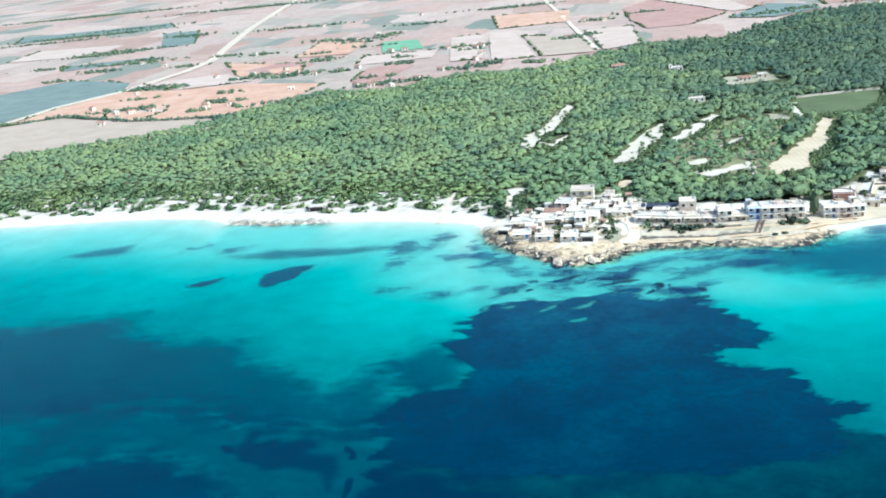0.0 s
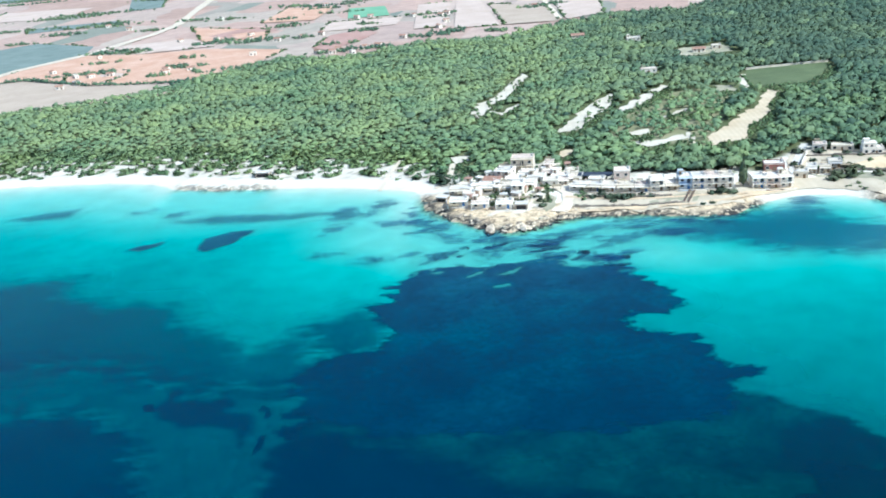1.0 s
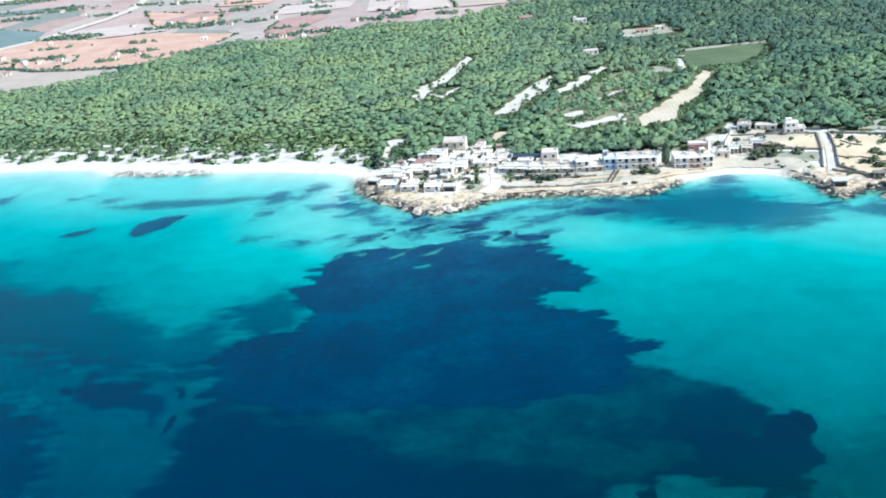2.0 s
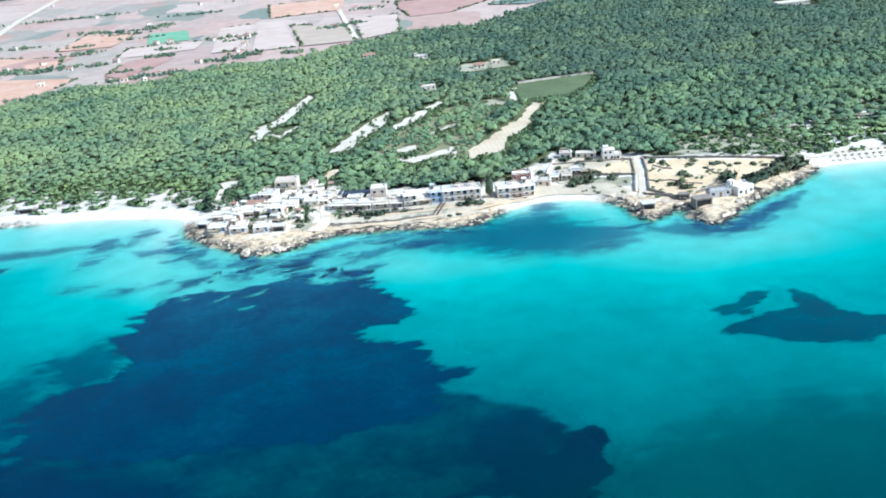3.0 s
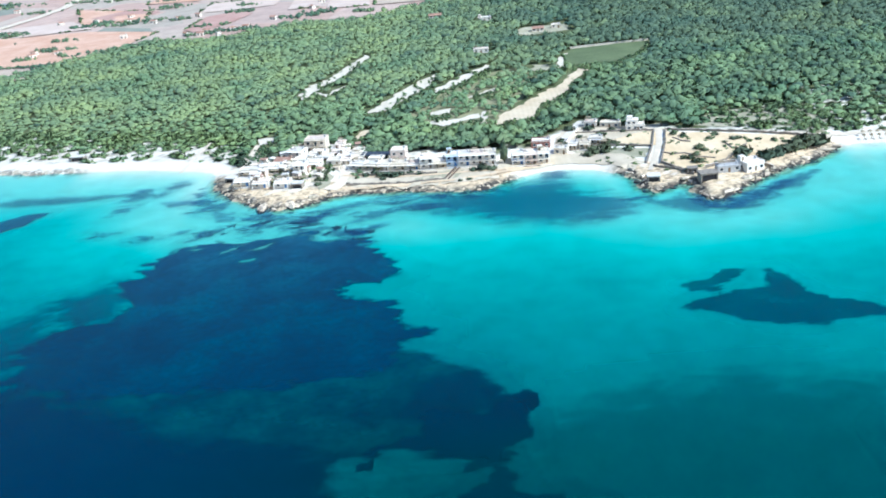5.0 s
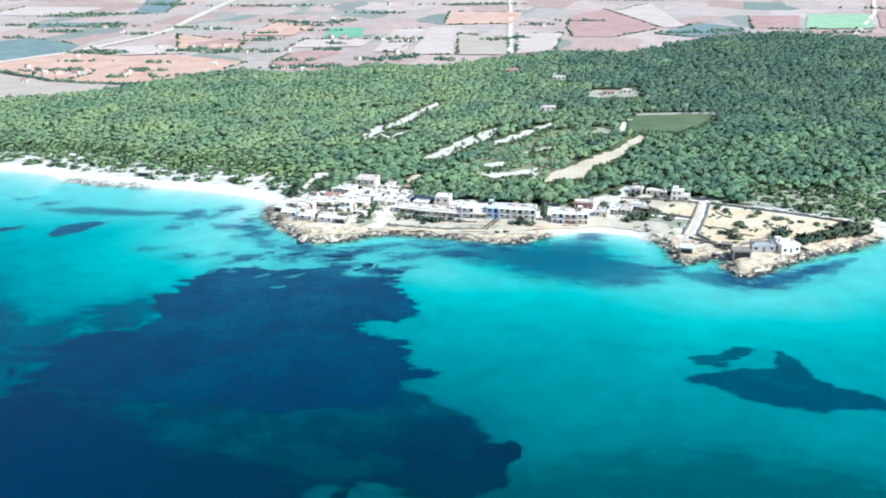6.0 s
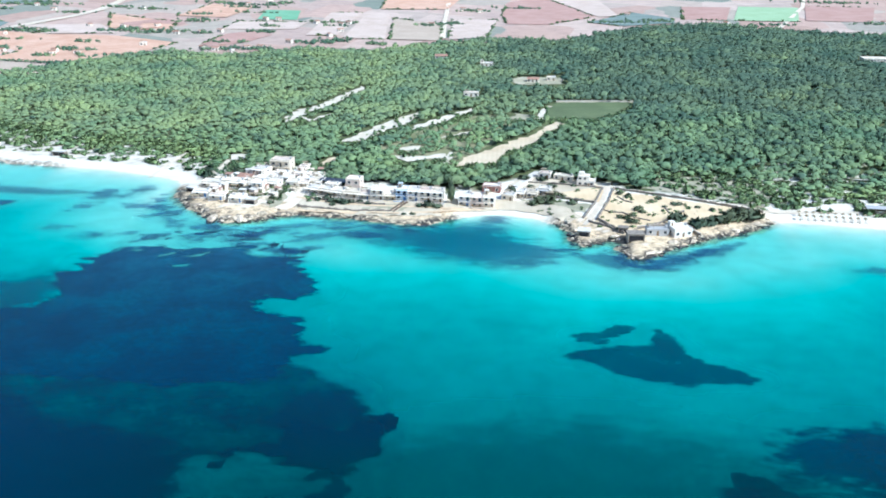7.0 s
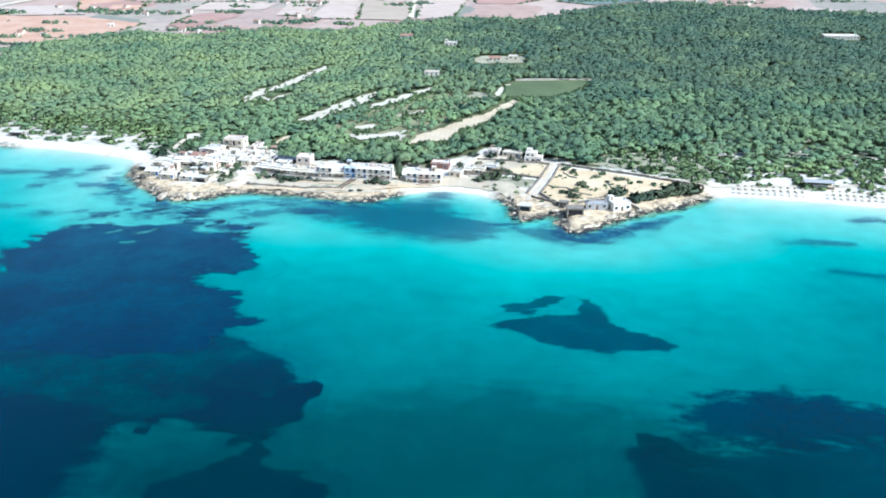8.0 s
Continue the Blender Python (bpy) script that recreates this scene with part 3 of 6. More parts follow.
# lone patches and shore weed
meadow([(162, 239), (164, 243), (173, 245), (184, 246), (189, 248), (189, 253), (191, 261), (194, 262), (195, 256), (197, 251), (199, 247), (200, 245), (198, 243), (202, 239), (209, 234), (215, 229), (219, 227), (216, 224), (209, 223), (200, 222), (195, 220), (188, 221), (183, 222), (178, 226), (173, 230), (165, 235), (160, 236)], meadow_material(0.9, 12, 0.7, GREY_GRASS), -0.8, 1.25, 5, "isolated dark seagrass patch on pale sand")
meadow([(163, 253), (166, 255.5), (174, 256), (176, 260), (178, 263), (182, 263.5), (184.5, 260), (181, 256), (178, 254), (174, 252), (172, 250), (174, 247.5), (171, 246), (169, 249), (165, 250)], meadow_material(0.8, 16, 0.64, GREY_GRASS), -0.8, 1.0, 5, "small branching seagrass patch on pale sand")
meadow([(68, 352), (78, 357), (96, 357), (106, 359), (114, 362), (124, 364), (130, 368), (131, 378), (136, 383), (139, 378), (137, 358), (144, 347), (155, 339), (163, 334), (162, 327), (150, 316), (136, 315), (123, 321), (113, 323), (100, 332), (85, 341), (76, 345)], COVE, -0.5, 2.0, 8, "soft-edged dark seagrass bed in the cove")
meadow([(160, 338), (172, 333), (182, 335), (186, 327), (192, 319), (202, 324), (214, 334), (226, 343), (240, 353), (236, 345), (214, 326), (196, 313), (184, 315), (170, 326)], WISP, -0.4, 2.0, 6, "dark weed under the rocky point")
meadow([(184, 333), (186, 322), (193, 314), (204, 320), (218, 332), (228, 343), (222, 343), (208, 333), (198, 327), (194, 321), (189, 327), (188, 336)], meadow_material(2.5, 22, 0.6, BLUE_GRASS), -0.3, 1.5, 6, "dense dark weed round the rocky tip")
meadow([(-26, 398), (-18, 378), (-9, 362), (5, 352), (24, 350), (43, 358), (75, 362), (100, 355), (75, 357), (43, 353), (25, 345), (7, 347), (-12, 355), (-26, 380)], WISP, -0.35, 2.0, 6, "dark weed under the rocky headland")
meadow([(47, 335), (56, 338), (65, 343), (74, 345), (82, 343), (88, 345), (79, 353), (72, 351), (63, 348), (52, 342)], WISP, -0.45, 1.5, 5, "streaky weed drift over sand")
meadow([(8, 330), (17, 339), (30, 342), (40, 344), (50, 344), (52, 348), (36, 349), (21, 344), (8, 337)], WISP, -0.5, 1.5, 5, "streaky weed drift over sand")
meadow([(-110, 361), (-111, 374), (-102, 381), (-90, 383), (-95, 373), (-97, 366), (-106, 359)], meadow_material(1.2, 9, 0.8), -0.5, 1.5, 5, "dark weed patch on pale sand")
meadow([(-141, 366), (-137, 371), (-128, 374), (-129, 368), (-135, 365)], meadow_material(1.2, 8, 0.75), -0.5, 1.5, 5, "dark weed patch on pale sand")
meadow([(-133, 401), (-115, 405), (-91, 402), (-57, 398), (-89, 392), (-112, 394)], meadow_material(3.5, 14, 0.5), -0.4, 2.0, 7, "soft drift of weed off the beach")
meadow([(-216, 420), (-201, 427), (-187, 430), (-188, 419), (-204, 415)], meadow_material(3.5, 12, 0.5), -0.4, 2.0, 7, "soft drift of weed off the beach")
for x, y, a, b, turn in [(49, 321, 6, 2.6, 12), (55, 311, 5, 2, 6), (-10, 335, 6, 1.6, 40), (-36, 336, 4, 1.6, 10), (-55, 345, 5, 1.2, 10), (-56, 376, 6, 2.2, 48), (-41, 399, 11, 3.4, 72), (-29, 379, 10, 3.6, 8), (-15, 368, 9, 4, 40), (-54, 395, 9, 5, 65), (49, 324, 8, 5, 10), (-10, 337, 8, 2.4, 45), (-38, 338, 4.5, 2, 40), (8, 352, 7, 4, 30),
                         (60, 330, 7, 1.5, 4), (-150, 418, 6, 1.8, 25), (-132, 412, 5, 1.8, 20), (290, 323, 14, 2.5, 4), (322, 351, 9, 3, 5), (298, 290, 12, 2.5, -15), (8, 341, 6, 1.4, 20), (36, 346, 8, 1.6, 10), (-24, 340, 4, 1.2, 25), (27, 335, 6, 2.5, 15), (33, 331, 7, 2.2, 10)]:
    meadow(oval(x, y, a, b, turn), WISP, -0.45, 1.5, 5, "small dark weed patch over pale sand")


# ------------------------------------------------------------------ fields, clearings and roads
def outline_sheet(name, outline, material, cell, lift, label, category, ragged=0.0):
    """A piece of ground with its own surface, laid over the lie of the land."""
    pts, o = [], np.array(outline, float)
    for a, b in zip(o, np.roll(o, -1, 0)):
        k = max(1, int(np.hypot(*(b - a)) / (3.0 if ragged else cell)))
        pts += [a + (b - a) * i / k for i in range(k)]
    pts = np.array(pts)
    if ragged:
        pts = pts + ragged * np.stack([fbm(pts[:, 0], pts[:, 1], 11, 41), fbm(pts[:, 0], pts[:, 1], 11, 42)], -1)
    bm = bmesh.new()
    bm.faces.new([bm.verts.new((x, y, 0)) for x, y in pts])
    lo, hi = pts.min(0), pts.max(0)
    for axis in (0, 1):
        no = (1, 0, 0) if axis == 0 else (0, 1, 0)
        for v in np.arange(lo[axis] + cell, hi[axis], cell):
            co = (v, 0, 0) if axis == 0 else (0, v, 0)
            bmesh.ops.bisect_plane(bm, geom=bm.verts[:] + bm.edges[:] + bm.faces[:], dist=1e-4, plane_co=co, plane_no=no)
    co = np.array([v.co for v in bm.verts])
    for v, z in zip(bm.verts, ground_z(co[:, 0], co[:, 1])):
        v.co.z = z + lift
    for f in bm.faces:
        f.normal_update()
        if f.normal.z < 0:
            f.normal_flip()
    me = bpy.data.meshes.new(name)
    bm.to_mesh(me)
    bm.free()
    me.materials.append(material)
    return tagged(new(name, me), label, category, kind="structure")


def ribbon(name, line, width, material, lift, label, cell=4.0):
    o = np.array(line, float)
    pts = [o[0]]
    for a, b in zip(o[:-1], o[1:]):
        k = max(1, int(np.hypot(*(b - a)) / cell))
        pts += [a + (b - a) * (i + 1) / k for i in range(k)]
    pts = np.array(pts)
    along = np.gradient(pts, axis=0)
    side = np.stack([-along[:, 1], along[:, 0]], -1) / np.hypot(*along.T)[:, None]
    w = width * (0.5 + 0.1 * fbm(pts[:, 0], pts[:, 1], 15, 51))[:, None]
    both = np.stack([pts + side * w, pts - side * w], 1).reshape(-1, 2)
    z = ground_z(both[:, 0], both[:, 1]) + lift
    me = bpy.data.meshes.new(name)
    me.from_pydata([(x, y, h) for (x, y), h in zip(both, z)], [], [(2 * i, 2 * i + 1, 2 * i + 3, 2 * i + 2) for i in range(len(pts) - 1)])
    me.materials.append(material)
    return tagged(new(name, me), label, "road", kind="structure")


FIELDS = [
    ("dark", [(-545, 960), (-514, 1012), (-484, 1043), (-397, 984), (-383, 925), (-421, 862), (-450, 790)], "dark green pasture beside the white road"),
    ("orange", [(-432, 784), (-416, 855), (-376, 918), (-330, 905), (-250, 900), (-172, 862), (-200, 735), (-312, 755), (-388, 805)], "orange ploughed soil behind the forest"),
    ("beige", [(-445, 770), (-388, 798), (-312, 748), (-208, 722), (-230, 690), (-289, 655), (-371, 640), (-460, 690)], "bare beige plot at the forest edge"),
    ("pale", [(-352, 806), (-318, 815), (-292, 792), (-300, 762), (-335, 758)], "pale trampled farmyard ground"),
    ("orange", [(-319, 1067), (-218, 1003), (-210, 938), (-275, 951)], "orange fallow plot beside the hedges"),
    ("dark", [(-545, 1520), (-483, 1505), (-433, 1320), (-474, 1300)], "dark green pasture in the distance"),
    ("dark", [(-560, 1190), (-450, 1200), (-440, 1160), (-540, 1140)], "dark green pasture strip"),
    ("pale", [(-700, 1420), (-560, 1400), (-560, 1290), (-690, 1300)], "pale stubble plot in the distance"),
    ("dark", [(-860, 1700), (-600, 1720), (-560, 1620), (-820, 1580)], "dark green pasture in the distance"),
    ("red", [(-279, 988), (-245, 1035), (-207, 995), (-234, 947)], "red ploughed plot"),
    ("red", [(-148, 856), (-144, 924), (-118, 949), (-98, 923), (-110, 877), (-131, 835)], "red ploughed strip"),
    ("pale", [(-158, 954), (-158, 1022), (-82, 1020), (-84, 965)], "pale stubble plot"),
    ("green", [(-143, 1042), (-154, 1129), (-112, 1127), (-98, 1040)], "green irrigated crop plot"),
    ("pale", [(-64, 923), (-33, 922), (-36, 1113), (-73, 1114)], "pale stubble plot"),
    ("pale", [(-25, 910), (17, 902), (-4, 1111), (-31, 1124)], "pale stubble plot with worn edges"),
    ("red", [(133, 1033), (126, 1117), (131, 1241), (177, 1325), (232, 1112), (178, 1036)], "large red ploughed field"),
    ("pale", [(187, 1294), (243, 1401), (261, 1122), (237, 1112)], "pale stubble field"),
    ("red", [(330, 1097), (348, 1227), (408, 1224), (378, 1095)], "dark red ploughed field"),
    ("lime", [(386, 1095), (420, 1236), (492, 1232), (457, 1092)], "bright green crop field"),
    ("dark", [(221, 1060), (281, 1156), (318, 1108), (318, 1066), (259, 1029)], "dark scrubby pasture"),
    ("beige", [(22, 902), (71, 901), (64, 1016), (6, 1068)], "beige fallow plot"),
    ("pale", [(78, 909), (113, 928), (122, 1063), (72, 1065)], "pale fallow plot"),
    ("red", [(467, 1102), (506, 1251), (590, 1247), (540, 1100)], "red ploughed field"),
    ("pale", [(-373, 958), (-295, 979), (-251, 914), (-323, 903)], "pale stubble plot"),
    ("orange", [(-20, 1150), (60, 1160), (70, 1290), (-30, 1300)], "orange fallow field"),
    ("orange", [(-240, 1060), (-180, 1050), (-175, 1160), (-235, 1180)], "orange fallow field"),
]
for k, (kind, outline, label) in enumerate(FIELDS):
    outline_sheet("field", outline, SOIL[kind], 40, 0.35 + 0.02 * k, label, "field")
LABELS = {"sandy": "bare pale sand clearing among the pines", "track": "narrow sandy track through the pines", "straw": "straw-coloured clearing among the pines", "vine": "dark green vineyard plot ringed by forest", "scrub": "dry scrubby clearing"}
for kind, some in CLEARINGS.items():
    for k, outline in enumerate(some):
        outline_sheet("clearing", outline, SOIL[{"track": "sandy", "straw": "wheat"}.get(kind, kind)], 6, 0.15 + 0.02 * k, LABELS[kind], "clearing", 0 if kind == "vine" else 2.2)
for k, (kind, outline, label) in enumerate([
    ("orchard", [(60, 472), (98, 562), (132, 582), (154, 562), (112, 452), (92, 462)], "thin scrubby orchard ground among the pines"),
    ("straw", [(190, 414), (231, 397), (256, 386), (246, 375), (222, 366), (202, 356), (190, 353), (179, 364), (185.5, 394)], "dry straw-coloured walled field on the headland"),
    ("straw", [(156, 422), (187.4, 416), (182.6, 394), (168, 398), (150, 404)], "dry straw-coloured field above the cove"),
    ("scrub", [(146, 400), (166, 395), (180, 390), (175, 380), (150, 387)], "grey dune scrub behind the cove beach"),
    ("tan", [(42, 394), (62, 388), (110, 386), (110, 370), (90, 367), (60, 371), (44, 374)], "trampled sandy slope below the row of houses"),
    ("scrub", [(70, 384), (96, 383), (93, 374), (74, 375)], "grey gravel bank below the row of houses"),
    ("scrub", [(27, 397), (33, 399), (37, 390), (36, 378), (32, 374), (28, 384)], "overgrown bank between the houses and the ramp"),
    ("tan", [(139, 401), (150, 401), (162, 405), (184, 419), (164, 437), (150, 436), (140, 420)], "patchy scrub between the street and the forest"),
    ("tan", [(111, 381), (122, 379.5), (138, 384.5), (150, 381.5), (160, 376), (168, 365), (173, 372), (168, 386), (152, 396), (138, 398), (112, 394)], "trampled tan ground behind the cove beach"),
]):
    outline_sheet("plot", outline, SOIL[kind], 4, 0.12 + 0.02 * k, label, "plot", 1.5)
ribbon("road", [(-450, 730), (-437, 789), (-418, 860), (-378, 925), (-354, 1035), (-346, 1102), (-366, 1250), (-389, 1439), (-408, 1666), (-450, 2200)], 11, ROAD, 0.75, "pale country road across the fields", 20)
ribbon("road", [(72, 915), (66, 1016), (56, 1245), (30, 1700)], 5, ROAD, 0.75, "pale farm track across the fields", 20)
ribbon("road", [(420, 1030), (500, 1240), (600, 1600)], 5, ROAD, 0.75, "pale farm track beside the crop field", 20)
ribbon("road", [(189, 420), (184, 395), (177, 371), (174, 362)], 2.3, ROAD, 0.25, "white sandy lane between dry-stone walls")
ribbon("road", [(136, 398), (139, 406), (142, 413), (148, 427), (155, 443)], 3.2, CONCRETE, 0.28, "pale concrete street rising out of the village")
ribbon("road", [(148, 433), (176, 424), (210, 410), (256, 391), (285, 393), (330, 395)], 3.5, ROAD, 0.22, "sandy path along the forest edge")
outline_sheet("road", [(34, 373), (40, 371), (43, 378), (45, 392), (41, 402), (36, 411), (30, 421), (26, 421), (31, 409), (38, 398), (39.5, 390), (38, 380)], ROAD, 3, 0.26, "broad white sandy ramp down to the rocks", "road", 1.6)
ribbon("road", [(41, 390), (60, 383), (78, 380.5), (110, 380), (136, 386)], 2.2, TRAIL, 0.3, "sandy footpath before the row of houses")
ribbon("road", [(40, 374), (52, 372.5), (76, 371), (93, 371), (107, 374), (122, 382)], 2.4, TRAIL, 0.32, "sandy footpath along the rocks")
ribbon("road", [(-42, 424), (-40, 444), (-36, 466)], 2.2, ROAD, 0.3, "white sand path through the dune scrub")
ribbon("road", [(-16, 419), (-10, 433), (-9, 454)], 2.6, ROAD, 0.3, "sandy track out of the dunes")
ribbon("road", [(26, 422), (33, 438), (38, 446)], 3.0, ROAD, 0.3, "sandy track out of the village")


# ------------------------------------------------------------------ plants
def ico(level):
    bm = bmesh.new()
    bmesh.ops.create_icosphere(bm, subdivisions=level, radius=1)
    v = np.array([x.co for x in bm.verts])
    f = np.array([[x.index for x in y.verts] for y in bm.faces])
    bm.free()
    return v, f


def crown_shape(rng, level, tufts, flat, size=0.34):
    """A lumpy crown with ragged tufts, about 1 m in radius, resting on z = 0."""
    v, f = ico(level)
    lump = np.array([noise.noise(Vector(p * 1.6) + Vector((rng.uniform(0, 50),) * 3)) for p in v])
    v = v * (0.86 + 0.62 * lump[:, None]) * [1, 1, flat]
    out_v, out_f, base = [v], [f], len(v)
    for _ in range(tufts):
        d = rng.normal(size=3)
        d[2] = abs(d[2]) * 0.9 - 0.25
        d /= np.linalg.norm(d)
        c = d * rng.uniform(0.8, 1.12) * [1, 1, flat]
        t = c + rng.normal(size=(3, 3)) * size * rng.uniform(0.6, 1.1)
        out_v.append(t)
        out_f.append(np.array([[base, base + 1, base + 2]]))
        base += 3
    v = np.vstack(out_v)
    v[:, 2] += flat
    return v, np.vstack(out_f)


def trunk_shape(height, r, sides=5):
    a = np.arange(sides) * 6.2832 / sides
    ring = np.stack([np.cos(a), np.sin(a), 0 * a], -1)
    v = np.vstack([ring * r, ring * r * 0.7 + [0.06 * height, 0.02 * height, 0.5 * height], ring * r * 0.45 + [0.02 * height, 0.05 * height, height]])
    f = []
    for k in range(2):
        for i in range(sides):
            j = (i + 1) % sides
            p, q, s, t = k * sides + i, k * sides + j, (k + 1) * sides + j, (k + 1) * sides + i
            f += [(p, q, s), (p, s, t)]
    return v, np.array(f)


def leafy(v, centre):
    """Normals of a crown that scatters light: mostly up and outwards."""
    d = np.asarray(v) - centre
    d = d / np.maximum(np.linalg.norm(d, axis=1, keepdims=True), 1e-6) * 0.6 + [0, 0, 0.7]
    return d / np.linalg.norm(d, axis=1, keepdims=True)


def tri_mesh(name, v, f, material, tint=None, smooth=False, normals=None):
    me = bpy.data.meshes.new(name)
    me.vertices.add(len(v))
    me.vertices.foreach_set("co", np.asarray(v, np.float32).ravel())
    me.loops.add(len(f) * 3)
    me.loops.foreach_set("vertex_index", np.asarray(f, np.int32).ravel())
    me.polygons.add(len(f))
    me.polygons.foreach_set("loop_start", np.arange(0, len(f) * 3, 3, dtype=np.int32))
    if smooth:
        me.polygons.foreach_set("use_smooth", np.ones(len(f), bool))
    me.update(calc_edges=True)
    if tint is not None:
        a = me.attributes.new("tree", "FLOAT", "POINT")
        a.data.foreach_set("value", np.asarray(tint, np.float32))
    if normals is not None:
        me.normals_split_custom_set_from_vertices(np.asarray(normals, np.float32))
    me.materials.append(material)
    return me


def scatter(name, shapes, at, scale, tint, seed, material):
    """Many small plants in one mesh. at: rows of x, y, z."""
    rng = np.random.default_rng(seed)
    pick = rng.integers(0, len(shapes), len(at))
    vs, fs, ts, ns, base = [], [], [], [], 0
    for k, (v, f) in enumerate(shapes):
        some = np.where(pick == k)[0]
        if not len(some):
            continue
        a = rng.uniform(0, 6.2832, len(some))
        c, s = np.cos(a)[:, None], np.sin(a)[:, None]
        sc = scale[some]
        e = rng.uniform(0.78, 1.2, (len(some), 1))
        u, w = v[None, :, 0] * e, v[None, :, 1] / e
        x = (u * c - w * s) * sc[:, :1] + at[some, None, 0]
        y = (u * s + w * c) * sc[:, :1] + at[some, None, 1]
        z = v[None, :, 2] * sc[:, 1:] + at[some, None, 2]
        vs.append(np.stack([x, y, z], -1).reshape(-1, 3))
        fs.append((f[None] + (np.arange(len(some)) * len(v))[:, None, None] + base).reshape(-1, 3))
        ts.append(np.repeat(tint[some], len(v)))
        out = leafy(v, (0, 0, 0.45 * v[:, 2].max()))[None]
        ns.append(np.stack([out[..., 0] * c - out[..., 1] * s, out[..., 0] * s + out[..., 1] * c, out[..., 2] + 0 * c], -1).reshape(-1, 3))
        base += len(some) * len(v)
    return new(name, tri_mesh(name, np.vstack(vs), np.vstack(fs), material, np.concatenate(ts), True, None if material is ROCK else np.vstack(ns)))


rng = np.random.default_rng(5)


def lobed_crown(rng, level, lobe_level, lobes, tufts, flat, size=0.3):
    """A broad pine crown: a main dome with smaller domes leaning out of it."""
    out_v, out_f, base = [], [], 0
    for k in range(lobes):
        v, f = crown_shape(rng, lobe_level if k else level, tufts // 2 if k else tufts, flat, size)
        r = 0.82 if k == 0 else rng.uniform(0.36, 0.58)
        a, far_ = rng.uniform(0, 6.2832), 0.0 if k == 0 else rng.uniform(0.45, 0.8)
        v = v * r + [far_ * math.cos(a), far_ * math.sin(a), 0 if k == 0 else rng.uniform(0.0, 0.55) * flat]
        out_v.append(v)
        out_f.append(f + base)
        base += len(v)
    return np.vstack(out_v), np.vstack(out_f)


PINES = [lobed_crown(rng, 2, 1, k, 18, f) for f, k in ((0.6, 3), (0.75, 4), (0.85, 3), (0.95, 2), (0.66, 4), (0.8, 2), (1.1, 2))]
FAR_PINES = [lobed_crown(rng, 1, 1, k, 9, f) for f, k in ((0.65, 3), (0.8, 2), (0.95, 3), (0.75, 2), (1.05, 2))]
BUSHES = [crown_shape(rng, 1, 26, f, 0.36) for f in (0.5, 0.65, 0.8)]


def with_trunk(shape, share):
    """The crown lifted onto a trunk, in crown radii."""
    v, f = shape
    tv, tf = trunk_shape(share + 0.4, 0.09, 3)
    return np.vstack([v + [0, 0, share], tv]), np.vstack([f, tf + len(v)])


gap = 3.7
gx, gy = np.meshgrid(np.arange(-420, 760, gap), np.arange(340, 1045, gap))
px, py = (gx + rng.uniform(-0.46, 0.46, gx.shape) * gap).ravel(), (gy + rng.uniform(-0.46, 0.46, gy.shape) * gap).ravel()
ok = inside(FOREST, px, py) & (px > -330 - 0.15 * (py - 450)) & (px < 400 + 0.6 * (py - 400))
for some in CLEARINGS.values():
    for outline in some:
        for k in (0, 3, 6, 9, 12, 15, 18, 21):
            ok &= ~inside(outline, px - 0.02 * k, py + k)
        ok &= line_gap(outline + outline[:1], px, py) > 1.6
ok &= line_gap([(136, 398), (142, 413), (148, 427), (155, 443)], px, py) > 5
ok &= line_gap([(148, 433), (176, 424), (210, 410), (256, 391)], px, py) > 5
ok &= np.minimum(line_gap([(-42, 424), (-40, 444), (-36, 466)], px, py), line_gap([(-16, 419), (-10, 433), (-9, 454)], px, py)) > 3
ok &= line_gap([(26, 422), (33, 438), (38, 446)], px, py) > 4
for hx, hy, hr in [(26, 436, 9), (178, 423, 8), (163, 430, 8), (160, 690, 12), (172, 688, 12), (112, 637, 9), (119, 763, 9), (79, 798, 9), (455, 825, 20), (145, 422, 8)]:
    ok &= np.hypot(px - hx, (py - hy) * np.where(py < hy, 0.5, 1)) > hr
ok &= ~sand_gap(px, py)
px, py = px[ok], py[ok]
orchard = inside(ORCHARD, px, py)
keep = (~orchard | (rng.random(len(px)) < 0.9)) & ((px < 100) | (rng.random(len(px)) < 0.8))
keep &= rng.random(len(px)) > 0.05 + 0.1 * (fbm(px, py, 60, 77) < -0.45)
px, py, orchard = px[keep], py[keep], orchard[keep]
pz = ground_z(px, py) - 0.1
stand = fbm(px, py, 120, 61)
edge_y = np.interp(px, [p[0] for p in FRONT], [p[1] for p in FRONT])
low = np.clip(1.2 - (py - edge_y) / 85, 0, 1) * np.clip((10 - px) / 30, 0, 1) + np.clip(1.3 - (py - edge_y) / 45, 0, 1) * (px > 205)
size = (2.9 - 0.45 * np.clip((130 - px) / 110, 0, 1) + 0.4 * stand + rng.normal(0, 0.45, len(px))) * (1 - 0.1 * low) * np.where(orchard, 0.62, 1)
size = np.clip(size, 1.0, 5.0)
tall = size ** 0.85 * rng.uniform(0.85, 1.15, len(px)) * (1 - 0.5 * low) * (1 - 0.25 * np.clip((130 - px) / 110, 0, 1))
tint = np.clip(0.42 + 0.3 * fbm(px, py, 70, 62) + rng.normal(0, 0.12, len(px)) - 0.5 * (rng.random(len(px)) < 0.07) + 0.25 * low + 0.4 * low * (px > 205) + 0.2 * np.clip((140 - px) / 80, 0, 1) - 0.1 * (px > 180) + 0.3 * orchard - 0.36 * np.clip((py - 560) / 80, 0, 1) * np.clip((px - 40) / 140, 0, 1), 0, 1)
edge_trees = (py - edge_y < 17) & (px > 20) & (px < 205)
